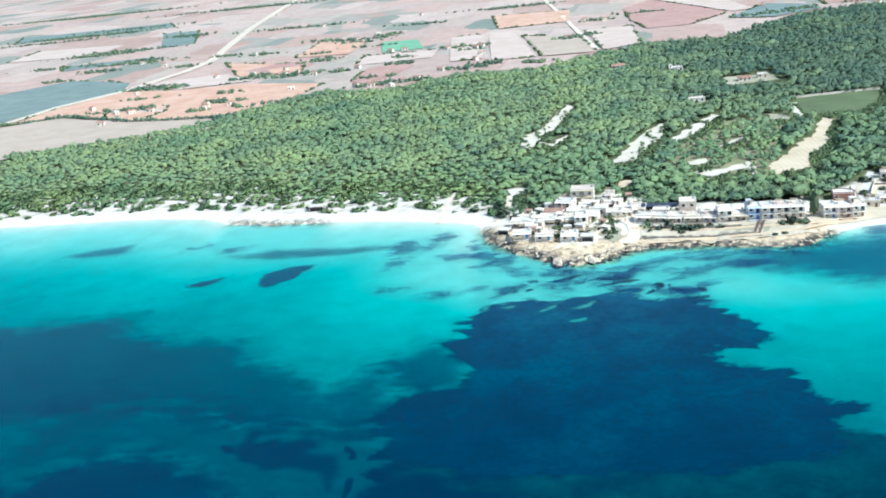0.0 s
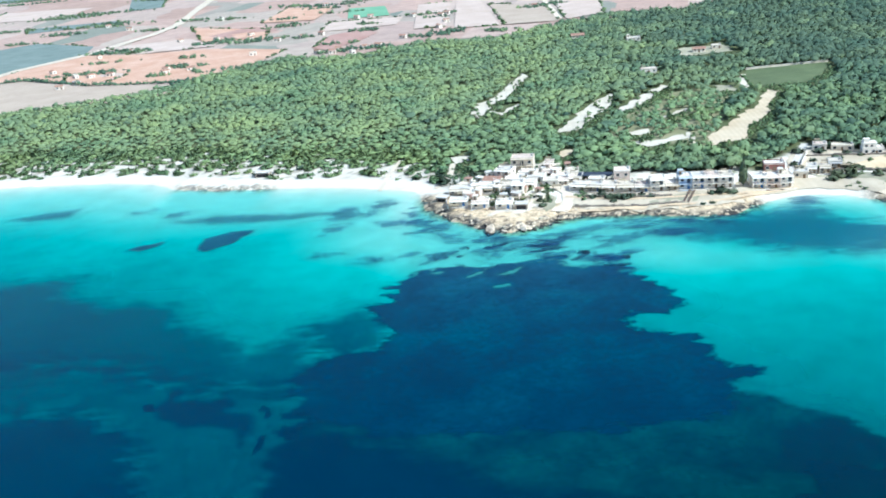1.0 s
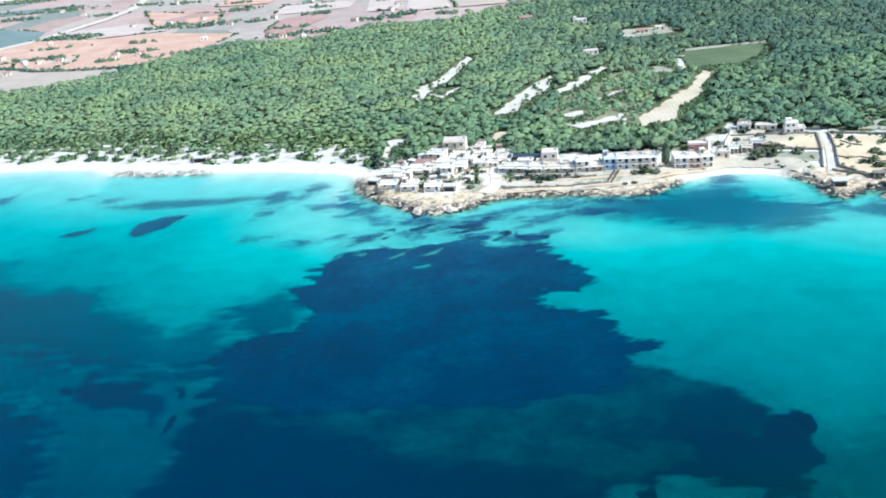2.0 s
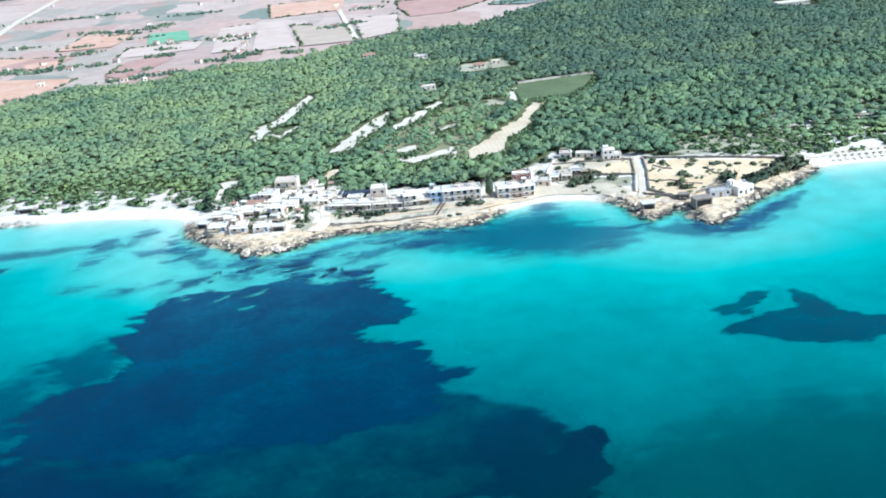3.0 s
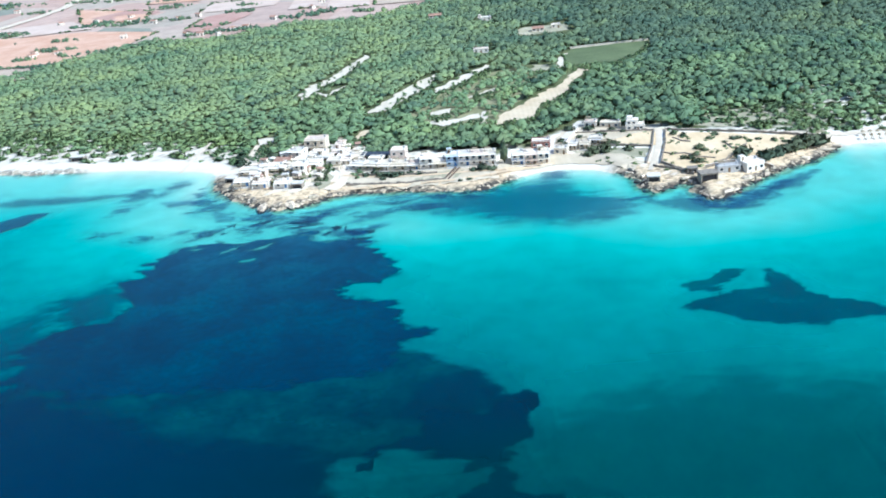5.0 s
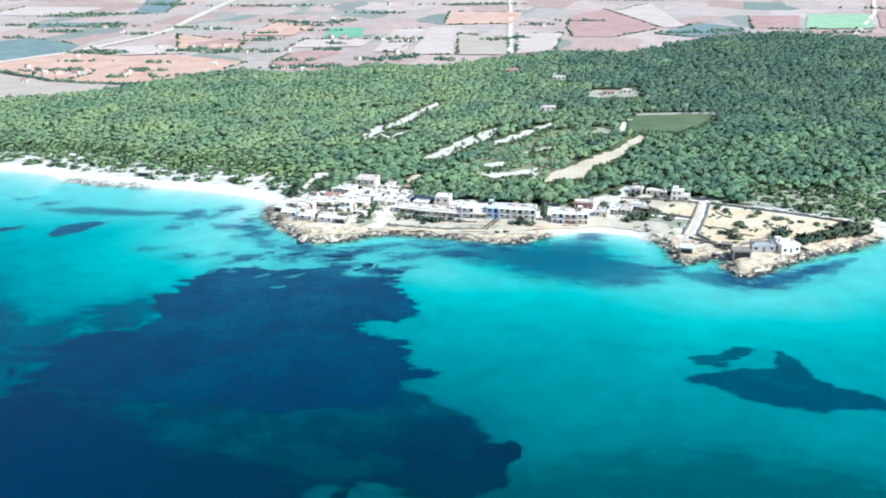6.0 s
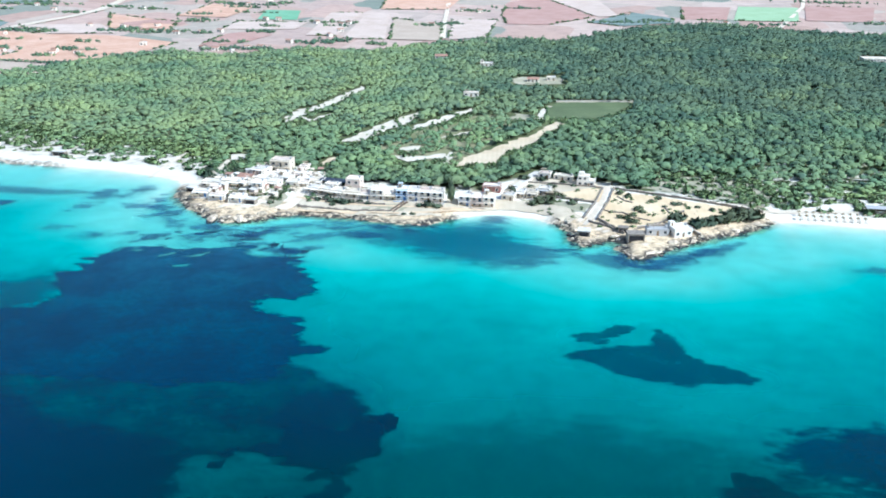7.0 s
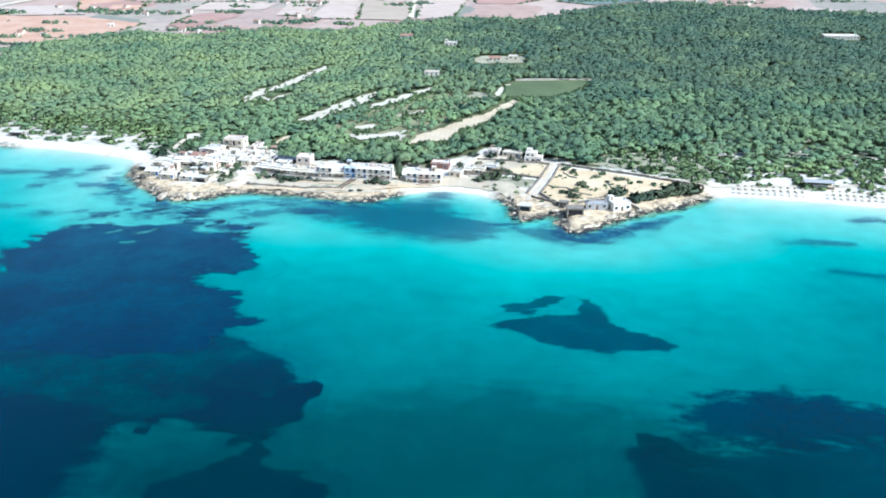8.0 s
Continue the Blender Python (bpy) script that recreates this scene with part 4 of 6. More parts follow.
picked = np.where(edge_trees)[0][:290]
rest = np.ones(len(px), bool)
rest[picked] = False
near, far = rest & (py < 525 + 0.2 * px), rest & (py >= 525 + 0.2 * px)
for some, shapes, seed in ((near, [with_trunk(s, 0.55) for s in PINES], 1), (far, [with_trunk(s, 0.5) for s in FAR_PINES], 2)):
    tagged(scatter("pine_wood", shapes, np.stack([px, py, pz], -1)[some], np.stack([size, tall], -1)[some], tint[some], seed, LEAF),
           "dense green pine wood behind the shore", "forest", kind="stuff")


def part(name, bm, material, parent, label=""):
    me = bm
    if not isinstance(bm, bpy.types.Mesh):
        me = bpy.data.meshes.new(name)
        bm.normal_update()
        bm.to_mesh(me)
        bm.free()
    if not me.materials:
        me.materials.append(material)
    ob = new(name, me)
    ob.parent = parent
    return tagged(ob, label)


def empty(name, label, category, group=""):
    ob = new(name)
    ob.empty_display_size = 0.5
    return tagged(ob, label, category, group)


def pine_tree(shape, share, tone):
    t = empty("pine_tree", "rounded green pine tree at the forest edge", "tree", "pines at the forest edge")
    tv, tf = trunk_shape(share + 0.45, 0.09, 6)
    part("trunk", tri_mesh("trunk", tv, tf, BARK, smooth=True), BARK, t)
    part("crown", tri_mesh("crown", shape[0] + [0, 0, share], shape[1], LEAF, np.full(len(shape[0]), tone), True, leafy(shape[0], (0, 0, 0.7))), LEAF, t)
    return t


kinds = [pine_tree(lobed_crown(rng, 2, 2, 5, 40, f, 0.27), h, tone) for f, h, tone in ((0.6, 0.6, 0.3), (0.75, 0.7, 0.5), (0.85, 0.5, 0.65), (0.66, 0.55, 0.2), (0.95, 0.6, 0.45))]
for k, i in enumerate(picked):
    m = Matrix.LocRotScale((px[i], py[i], pz[i]), Euler((0, 0, rng.uniform(0, 6.28))), (size[i] * 1.05, size[i] * 1.05, tall[i]))
    if k < len(kinds):
        kinds[k].matrix_basis = m
        kinds[k]["unit"] = 1
    else:
        made = kinds[k % len(kinds)].copy()
        scene.collection.objects.link(made)
        made.matrix_basis = m
        for c in kinds[k % len(kinds)].children:
            d = c.copy()
            scene.collection.objects.link(d)
            d.parent = made

# dune shrubs between beach and forest
n = 42000
sx, sy = rng.uniform(-320, 380, n), rng.uniform(378, 545, n)
front = np.interp(sx, [p[0] for p in FRONT], [p[1] for p in FRONT])
d = shore(sx, sy)
back = front - sy
clump = fbm(sx, sy * 1.8, 22, 71)
west, east = (sx < -12), (sx > 252)
want = ~sand_gap(sx, sy) & ((west & (d > 11) & (back > -30) & (clump > -0.2 + 0.36 * np.clip(back / 26, -0.6, 1))) | (east & (d > 14) & (back > -30) & (clump > -0.28 + 0.4 * np.clip(back / 14, -0.6, 1))))
path_y = np.interp(sx, [176, 210, 256, 285], [424, 410, 391, 393])
want |= (sx > 200) & (sx < 268) & (sy > path_y + 4) & (back > -70) & (clump > -0.05) & (rng.random(n) < 0.5)
want &= np.minimum(line_gap([(-42, 424), (-40, 444), (-36, 466)], sx, sy), line_gap([(-16, 419), (-10, 433), (-9, 454)], sx, sy)) > 2.4
sx, sy = sx[want], sy[want]
ss = rng.uniform(0.6, 1.6, len(sx))
tagged(scatter("dune_shrubs", BUSHES, np.stack([sx, sy, ground_z(sx, sy) - 0.15], -1), np.stack([ss * 1.25, ss], -1), np.clip(rng.normal(0.55, 0.25, len(sx)), 0, 1), 3, SHRUB),
       "low green dune shrubs on white sand", "shrub", kind="stuff")
# bushes that have crept onto the clearings
qx, qy = rng.uniform(-8, 222, 16000), rng.uniform(430, 655, 16000)
on, brink = np.zeros(len(qx), bool), np.zeros(len(qx), bool)
for kind in ("sandy", "track"):
    for outline in CLEARINGS[kind]:
        on |= inside(outline, qx, qy)
on &= (fbm(qx, qy, 15, 81) > 0.22) & (rng.random(len(qx)) < 0.2)
for some in CLEARINGS.values():
    for outline in some:
        for k in (4, 8, 12, 16, 19):
            brink |= inside(outline, qx, qy + k)
for some in CLEARINGS.values():
    for outline in some:
        brink &= ~inside(outline, qx, qy + 1.5)
on |= brink & (rng.random(len(qx)) < 0.8)
brink = brink[on]
qx, qy = qx[on], qy[on]
qs = rng.uniform(0.5, 1.3, len(qx)) * np.where(brink, 0.7, 1.0)
tagged(scatter("clearing_bushes", BUSHES, np.stack([qx, qy, ground_z(qx, qy)], -1), np.stack([qs, qs * 1.2], -1), np.clip(rng.normal(0.4, 0.25, len(qx)), 0, 1), 14, SHRUB),
       "green bushes dotted over the sandy clearings", "shrub", kind="stuff")
# hedges and garden trees scattered over the farmland
cl = [(-245, 805, 16, 3), (-311, 805, 10, 4), (-363, 923, 14, 5), (-329, 915, 18, 3), (-202, 1024, 14, 5), (-199, 933, 18, 5), (-253, 934, 16, 4), (-198, 1180, 22, 6), (-161, 1178, 14, 5), (-63, 1020, 12, 5), (-39, 1019, 12, 5),
      (-108, 940, 12, 4), (53, 1007, 14, 6), (91, 1147, 15, 7), (76, 1025, 12, 5), (-25, 891, 14, 8), (15, 872, 12, 7), (214, 930, 14, 9), (108, 912, 10, 4), (129, 912, 16, 5), (-44, 873, 16, 8)]
cx, cy = [], []
cl += [(-503, 1043, 14, 4), (-349, 804, 18, 3), (-321, 809, 12, 5), (-261, 773, 9, 3), (-248, 810, 14, 3), (-218, 773, 16, 3), (-359, 919, 12, 5), (-336, 927, 10, 4), (-344, 863, 22, 2), (-323, 919, 14, 2), (-263, 927, 16, 4), (-251, 944, 10, 4), (-223, 921, 18, 5), (-208, 1013, 18, 4), (-169, 924, 9, 5), (-180, 1148, 24, 6), (-152, 1199, 16, 7), (-117, 939, 14, 4), (-124, 824, 14, 4), (-85, 826, 16, 4),
       (-545, 1273, 60, 4), (-454, 1172, 26, 6), (-552, 1168, 50, 4), (-481, 1098, 24, 8), (-729, 1540, 70, 6), (-643, 1660, 80, 6), (-474, 1436, 30, 14), (-338, 1134, 16, 4), (-365, 1071, 18, 4), (-113, 985, 10, 4), (-220, 1074, 14, 4), (-43, 994, 10, 4), (-129, 868, 14, 3), (-258, 852, 10, 3)]
for x, y, a, b in cl + [(-231, 1195, 18, 6), (-108, 832, 18, 3), (-160, 1100, 30, 3), (260, 1060, 24, 8), (300, 1075, 20, 8), (356, 1052, 22, 5), (420, 1060, 20, 4), (-290, 1120, 20, 5), (150, 1180, 30, 3), (540, 1080, 20, 5), (-450, 1150, 40, 8), (-520, 1300, 60, 10), (-300, 1400, 60, 8), (0, 1400, 60, 8), (250, 1450, 60, 8), (-700, 1600, 90, 14), (-500, 1900, 120, 16), (-900, 2100, 150, 20), (-120, 1290, 30, 5), (560, 1300, 40, 8)]:
    k = int(10 + a * b / 5)
    cx += list(rng.normal(x, a * 0.6, k))
    cy += list(rng.normal(y, b * 0.6, k))
cx, cy = np.array(cx), np.array(cy)
ex, ey = [], []
for k, (kind, outline, label) in enumerate(FIELDS):
    for a, b in zip(outline, outline[1:] + outline[:1]):
        long_ = math.hypot(b[0] - a[0], b[1] - a[1])
        if rng.random() < 0.45:
            u = np.arange(0, 1, 2.6 / long_)
            u = u[fbm(a[0] + u * (b[0] - a[0]), a[1] + u * (b[1] - a[1]), 30, 95 + k) > -0.05]
            ex += list(a[0] + u * (b[0] - a[0]) + rng.normal(0, 0.7, len(u)))
            ey += list(a[1] + u * (b[1] - a[1]) + rng.normal(0, 0.7, len(u)))
ex, ey = np.array(ex), np.array(ey)
es = rng.uniform(0.5, 1.5, len(ex))
tagged(scatter("hedgerows", BUSHES, np.stack([ex, ey, ground_z(ex, ey)], -1), np.stack([es * 1.2, es], -1), np.clip(rng.normal(0.3, 0.2, len(ex)), 0, 1), 15, SHRUB),
       "thin broken hedgerows along the field borders", "hedge", kind="stuff")
hedge = np.array([(-440, 780), (-388, 802), (-312, 752), (-200, 728)], float)
for a, b in zip(hedge[:-1], hedge[1:]):
    u = np.arange(0, 1, 2.2 / np.hypot(*(b - a)))
    cx, cy = np.append(cx, a[0] + u * (b[0] - a[0])), np.append(cy, a[1] + u * (b[1] - a[1]) + rng.normal(0, 0.6, len(u)))
cs = rng.uniform(1.0, 2.6, len(cx))
tagged(scatter("hedge_trees", FAR_PINES, np.stack([cx, cy, ground_z(cx, cy)], -1), np.stack([cs, cs], -1), np.clip(rng.normal(0.12, 0.14, len(cx)), 0, 1), 4, LEAF),
       "dark hedges and garden trees among the fields", "trees", kind="stuff")



# ------------------------------------------------------------------ buildings
def box(bm, x0, x1, y0, y1, z0, z1):
    v = [bm.verts.new(c) for c in ((x0, y0, z0), (x1, y0, z0), (x1, y1, z0), (x0, y1, z0), (x0, y0, z1), (x1, y0, z1), (x1, y1, z1), (x0, y1, z1))]
    for q in ((0, 3, 2, 1), (4, 5, 6, 7), (0, 1, 5, 4), (1, 2, 6, 5), (2, 3, 7, 6), (3, 0, 4, 7)):
        bm.faces.new([v[i] for i in q])


def boxes(*rows):
    bm = bmesh.new()
    for r in rows:
        box(bm, *r)
    return bm


def window(parent, x, z, w, h, y=0.0, shutters=False, side=None, frame_mat=None):
    """A framed window on the front wall (y), or on a side wall when side is its x."""
    if side is None:
        f = part("window", boxes((x - w / 2 - 0.1, x + w / 2 + 0.1, y - 0.09, y - 0.002, z - 0.12, z), (x - w / 2 - 0.08, x - w / 2, y - 0.06, y - 0.002, z, z + h), (x + w / 2, x + w / 2 + 0.08, y - 0.06, y - 0.002, z, z + h), (x - w / 2 - 0.08, x + w / 2 + 0.08, y - 0.06, y - 0.002, z + h, z + h + 0.08)), frame_mat or WHITE, parent)
        part("pane", boxes((x - w / 2, x + w / 2, y - 0.03, y - 0.004, z, z + h)), GLASS, f, "dark window glass")
        if shutters:
            for s in (-1, 1):
                a = x + s * (w / 2 + 0.1 + w * 0.22)
                part("shutter", boxes((a - w * 0.22, a + w * 0.22, y - 0.05, y - 0.003, z, z + h)), SHUTTER, f, "dark green shutter")
    else:
        o = 1 if side > 0 else -1
        lo, hi = sorted((side + o * 0.002, side + o * 0.06))
        f = part("window", boxes((lo, hi, x - w / 2 - 0.08, x - w / 2, z, z + h), (lo, hi, x + w / 2, x + w / 2 + 0.08, z, z + h), (lo, hi, x - w / 2 - 0.08, x + w / 2 + 0.08, z - 0.1, z), (lo, hi, x - w / 2 - 0.08, x + w / 2 + 0.08, z + h, z + h + 0.08)), frame_mat or WHITE, parent)
        lo, hi = sorted((side + o * 0.004, side + o * 0.03))
        part("pane", boxes((lo, hi, x - w / 2, x + w / 2, z, z + h)), GLASS, f, "dark window glass")


def door(parent, x, z, w, h, material, y=0.0):
    d = part("door", boxes((x - w / 2, x + w / 2, y - 0.05, y - 0.004, z, z + h)), material, parent)
    part("handle", boxes((x + w / 2 - 0.16, x + w / 2 - 0.1, y - 0.1, y - 0.05, z + 1.0, z + 1.12)), METAL, d)


def tiled_roof(parent, w, d, z, rise, over=0.35):
    bm = bmesh.new()
    h = 0.12
    for s in (-1, 1):
        y0, y1 = d / 2, (d / 2) + s * (d / 2 + over)
        lo, hi = z - over * rise / (d / 2), z + rise
        q = [(-w / 2 - over, y0, hi), (w / 2 + over, y0, hi), (w / 2 + over, y1, lo), (-w / 2 - over, y1, lo)]
        a, b = [bm.verts.new(c) for c in q], [bm.verts.new((c[0], c[1], c[2] + h)) for c in q]
        bm.faces.new(b if s < 0 else b[::-1])
        bm.faces.new(a[::-1] if s < 0 else a)
        for i in range(4):
            bm.faces.new((a[i], a[(i + 1) % 4], b[(i + 1) % 4], b[i]))
    bmesh.ops.recalc_face_normals(bm, faces=bm.faces)
    roof = part("roof", bm, TILE, parent, "terracotta tiled roof")
    for k in range(int(w / 0.9)):
        x = -w / 2 + 0.45 + k * 0.9
        bm = bmesh.new()
        for s in (-1, 1):
            y1 = (d / 2) + s * (d / 2 + over)
            lo, hi = z - over * rise / (d / 2) + h, z + rise + h
            q = [(x - 0.1, d / 2, hi + 0.01), (x + 0.1, d / 2, hi + 0.01), (x + 0.1, y1, lo + 0.01), (x - 0.1, y1, lo + 0.01)]
            a, b = [bm.verts.new(c) for c in q], [bm.verts.new((c[0], c[1], c[2] + 0.07)) for c in q]
            bm.faces.new(b if s < 0 else b[::-1])
            for i in range(4):
                bm.faces.new((a[i], a[(i + 1) % 4], b[(i + 1) % 4], b[i]))
        bmesh.ops.recalc_face_normals(bm, faces=bm.faces)
        part("tile_ridge", bm, TILE, roof)
    gable = bmesh.new()
    for x in (-w / 2 + 0.02, w / 2 - 0.27):
        v = [gable.verts.new((x + t, y, zz)) for t in (0, 0.25) for y, zz in ((0.02, z - 0.02), (d - 0.02, z - 0.02), (d / 2, z + rise - 0.02))]
        gable.faces.new((v[0], v[2], v[1]))
        gable.faces.new((v[3], v[4], v[5]))
        for i, j in ((0, 1), (1, 2), (2, 0)):
            gable.faces.new((v[i], v[j], v[j + 3], v[i + 3]))
    bmesh.ops.recalc_face_normals(gable, faces=gable.faces)
    part("gable", gable, WHITE, parent)


def house(x, y, turn, w, d, floors=1, wall=None, label="", roof="flat", porch=False, balcony=False, shutters=False, door_mat=None, storey=2.6, chimney=False, group="", stairs=False, name="house", sink=1.2, terrace=0.0, roof_mat=None):
    """A plastered house whose front wall stands on its own line y = 0 and looks towards -y."""
    wall = wall or WHITE
    z0 = gz(x, y)
    ob = empty(name, label, "house", group)
    H = floors * storey
    top = H + 0.05
    # four walls with thickness, a floor slab at each storey
    part("wall", boxes((-w / 2, w / 2, 0, 0.3, -sink, H), (-w / 2, w / 2, d - 0.3, d, -sink, H), (-w / 2, -w / 2 + 0.3, 0.3, d - 0.3, -sink, H), (w / 2 - 0.3, w / 2, 0.3, d - 0.3, -sink, H)), wall, ob)
    if roof == "flat":
        part("roof", boxes((-w / 2 - 0.12, w / 2 + 0.12, -0.12, d + 0.12, H, H + 0.22)), roof_mat or (WHITE, CREAM, CONCRETE, WHITE, CREAM, PINK)[int(abs(x * 7.3 + y * 3.1)) % 6], ob, "flat weathered roof slab")
        p = 0.55
        part("parapet", boxes((-w / 2, w / 2, 0, 0.18, H + 0.222, H + p), (-w / 2, w / 2, d - 0.18, d, H + 0.222, H + p), (-w / 2, -w / 2 + 0.18, 0.18, d - 0.18, H + 0.222, H + p), (w / 2 - 0.18, w / 2, 0.18, d - 0.18, H + 0.222, H + p)), wall, ob)
        pick = int(abs(x * 5.7 + y * 2.3))
        if pick % 3 == 0 and d > 4.5:
            room = part("roof_room", boxes((-w / 2 + 0.3, -w / 2 + 2.5, d - 2.6, d - 0.3, H + 0.222, H + 2.1)), wall, ob, "small stair room on the roof")
            part("hatch", boxes((-w / 2 + 0.9, -w / 2 + 1.7, d - 2.66, d - 2.602, H + 0.24, H + 1.9)), WOOD, room)
        if pick % 4 != 1:
            tank = bmesh.new()
            bmesh.ops.create_cone(tank, cap_ends=True, segments=10, radius1=0.5, radius2=0.46, depth=1.1, matrix=Matrix.Translation((w / 2 - 1.0, d * 0.6, H + 0.772)))
            part("water_tank", tank, GREY, ob, "round grey water tank")
        if pick % 2:
            part("awning", boxes((-w / 2 + 0.6, -w / 2 + 3.2, d * 0.4, d * 0.4 + 2.0, H + 1.9, H + 1.98)), THATCH, ob, "reed awning over the roof terrace")
            for ux in (-w / 2 + 0.65, -w / 2 + 3.1):
                part("awning_post", boxes((ux, ux + 0.08, d * 0.4 + 0.05, d * 0.4 + 0.13, H + 0.222, H + 1.9)), WOOD, ob)
    else:
        tiled_roof(ob, w, d, H, min(1.6, d * 0.22))
    bays = max(2, int(w / 2.6))
    for f in range(floors):
        zf = f * storey
        for k in range(bays):
            cx_ = -w / 2 + (k + 0.5) * w / bays
            if f == 0 and k == bays // 2:
                door(ob, cx_, 0.02, 1.0, 2.0, door_mat or WOOD)
            elif balcony and f > 0 and k == bays // 2:
                door(ob, cx_, zf + 0.1, 1.4, 2.05, GLASS)
            else:
                window(ob, cx_, zf + 0.95, min(1.25, w / bays * 0.5), 1.2, 0.0, shutters)
        for s in (-1, 1):
            for k in range(max(1, int(d / 4.5))):
                window(ob, (k + 0.5) * d / max(1, int(d / 4.5)), zf + 1.0, 1.0, 1.1, side=s * w / 2)
    if porch:
        part("porch_roof", boxes((-w / 2 + 0.04, w / 2 - 0.04, -2.0, -0.002, storey - 0.2, storey - 0.02)), wall, ob)
        for s in (-1, 1):
            part("column", boxes((s * (w / 2 - 0.3) - 0.14, s * (w / 2 - 0.3) + 0.14, -1.95, -1.67, -sink, storey - 0.2)), wall, ob)
        part("porch_floor", boxes((-w / 2 + 0.04, w / 2 - 0.04, -2.3, -0.002, -sink, 0.0)), CONCRETE, ob)
    if balcony and floors > 1:
        zf = storey
        if not porch:
            part("balcony", boxes((-w / 2 + 0.1, w / 2 - 0.1, -1.4, -0.002, zf - 0.18, zf)), wall, ob)
        reach = 1.95 if porch else 1.35
        rail = part("railing", boxes((-w / 2 + 0.1, w / 2 - 0.1, -reach, -reach + 0.06, zf + 0.92, zf + 1.0)), door_mat if door_mat is BLUE else METAL, ob)
        for k in range(int(w / 0.6)):
            bx = -w / 2 + 0.2 + k * 0.6
            part("baluster", boxes((bx, bx + 0.05, -reach + 0.005, -reach + 0.055, zf, zf + 0.92)), door_mat if door_mat is BLUE else METAL, rail)
        part("gallery_roof", boxes((-w / 2 + 0.06, w / 2 - 0.06, -reach - 0.1, -0.13, H + 0.004, H + 0.18)), wall, ob)
        for s in (-1, 0, 1):
            gx_ = s * (w / 2 - 0.25)
            part("gallery_post", boxes((gx_ - 0.13, gx_ + 0.13, -reach + 0.07, -reach + 0.33, zf + 0.002, H + 0.002)), wall, ob)
    if chimney:
        c = part("chimney", boxes((w / 2 - 1.4, w / 2 - 0.8, d - 1.6, d - 1.0, H, H + 1.5)), wall, ob)
        part("chimney_cap", boxes((w / 2 - 1.5, w / 2 - 0.7, d - 1.7, d - 0.9, H + 1.5, H + 1.62)), TILE, c)
    if stairs:
        for k in range(8):
            part("step", boxes((w / 2 + 0.05, w / 2 + 1.15, 0.4 + k * 0.32, 3.0, -0.3 + k * 0.3, k * 0.3)), CONCRETE, ob)
    if terrace:
        part("terrace", boxes((-w / 2 - 0.8, w / 2 + 0.8, -terrace, -0.004 if not porch else -2.302, -sink, -0.06)), CONCRETE, ob, "pale terrace")
        part("terrace_wall", boxes((-w / 2 - 0.8, w / 2 + 0.8, -terrace, -terrace + 0.2, -0.058, 0.6)), wall, ob)
    ob.matrix_basis = pose(x, y, z0, 0, 0, turn)
    return ob


# the row above the shingle
base = [(43, 397), (62, 391), (77, 388.5), (94, 388), (111, 387), (117, 386), (135, 386)]


def row_y(x):
    return float(np.interp(x, [b[0] for b in base], [b[1] for b in base]))


ROW = [
    # x, width, depth, floors, wall, porch, balcony, door, label
    (47, 7.0, 8, 1, WHITE, True, False, WOOD, "low white row house with a shaded porch"),
    (53.6, 6.0, 8, 1, CREAM, True, False, BLUE, "low cream row house with a blue door"),
    (59.6, 5.8, 9, 1, WHITE, True, False, WOOD, "white row house with flat roof"),
    (66.4, 7.4, 9, 1, CREAM, True, False, WOOD, "low cream row house with a deep porch"),
    (73.2, 6.0, 8, 1, WHITE, True, False, BLUE, "white row house with blue woodwork"),
    (79.4, 6.2, 9, 2, WHITE, True, True, WOOD, "white two-storey row house with a balcony"),
    (85.3, 5.4, 8, 1, CREAM, True, False, WOOD, "cream row house with a porch"),
    (90.8, 5.4, 9, 2, SKYBLUE, False, True, BLUE, "pale blue row house with blue balcony rails"),
    (96.3, 5.4, 9, 2, WHITE, True, True, BLUE, "white row house with blue balcony rails"),
    (101.9, 5.6, 9, 2, WHITE, True, True, WOOD, "white row house with two deep galleries"),
    (107.6, 5.6, 9, 2, WHITE, True, True, WOOD, "white row house at the end of the terrace"),
    (120.2, 5.8, 9, 2, WHITE, True, True, BLUE, "white house with blue rails beside the dark gap"),
    (126.0, 5.6, 9, 2, PINK, True, True, WOOD, "pale pink row house with a gallery"),
    (131.6, 5.4, 9, 2, WHITE, False, True, WOOD, "white row house above the cove beach"),
]
for x, w, dep, fl, wl, po, ba, dm, lab in ROW:
    slope = math.degrees(math.atan2(row_y(x + 3) - row_y(x - 3), 6))
    house(x, row_y(x) + 1.5, slope, w - 0.06, dep - 2, fl, wl, lab, "flat", po, ba, False, dm, 2.4, chimney=fl == 1, group="row houses above the shore", terrace=3.4)

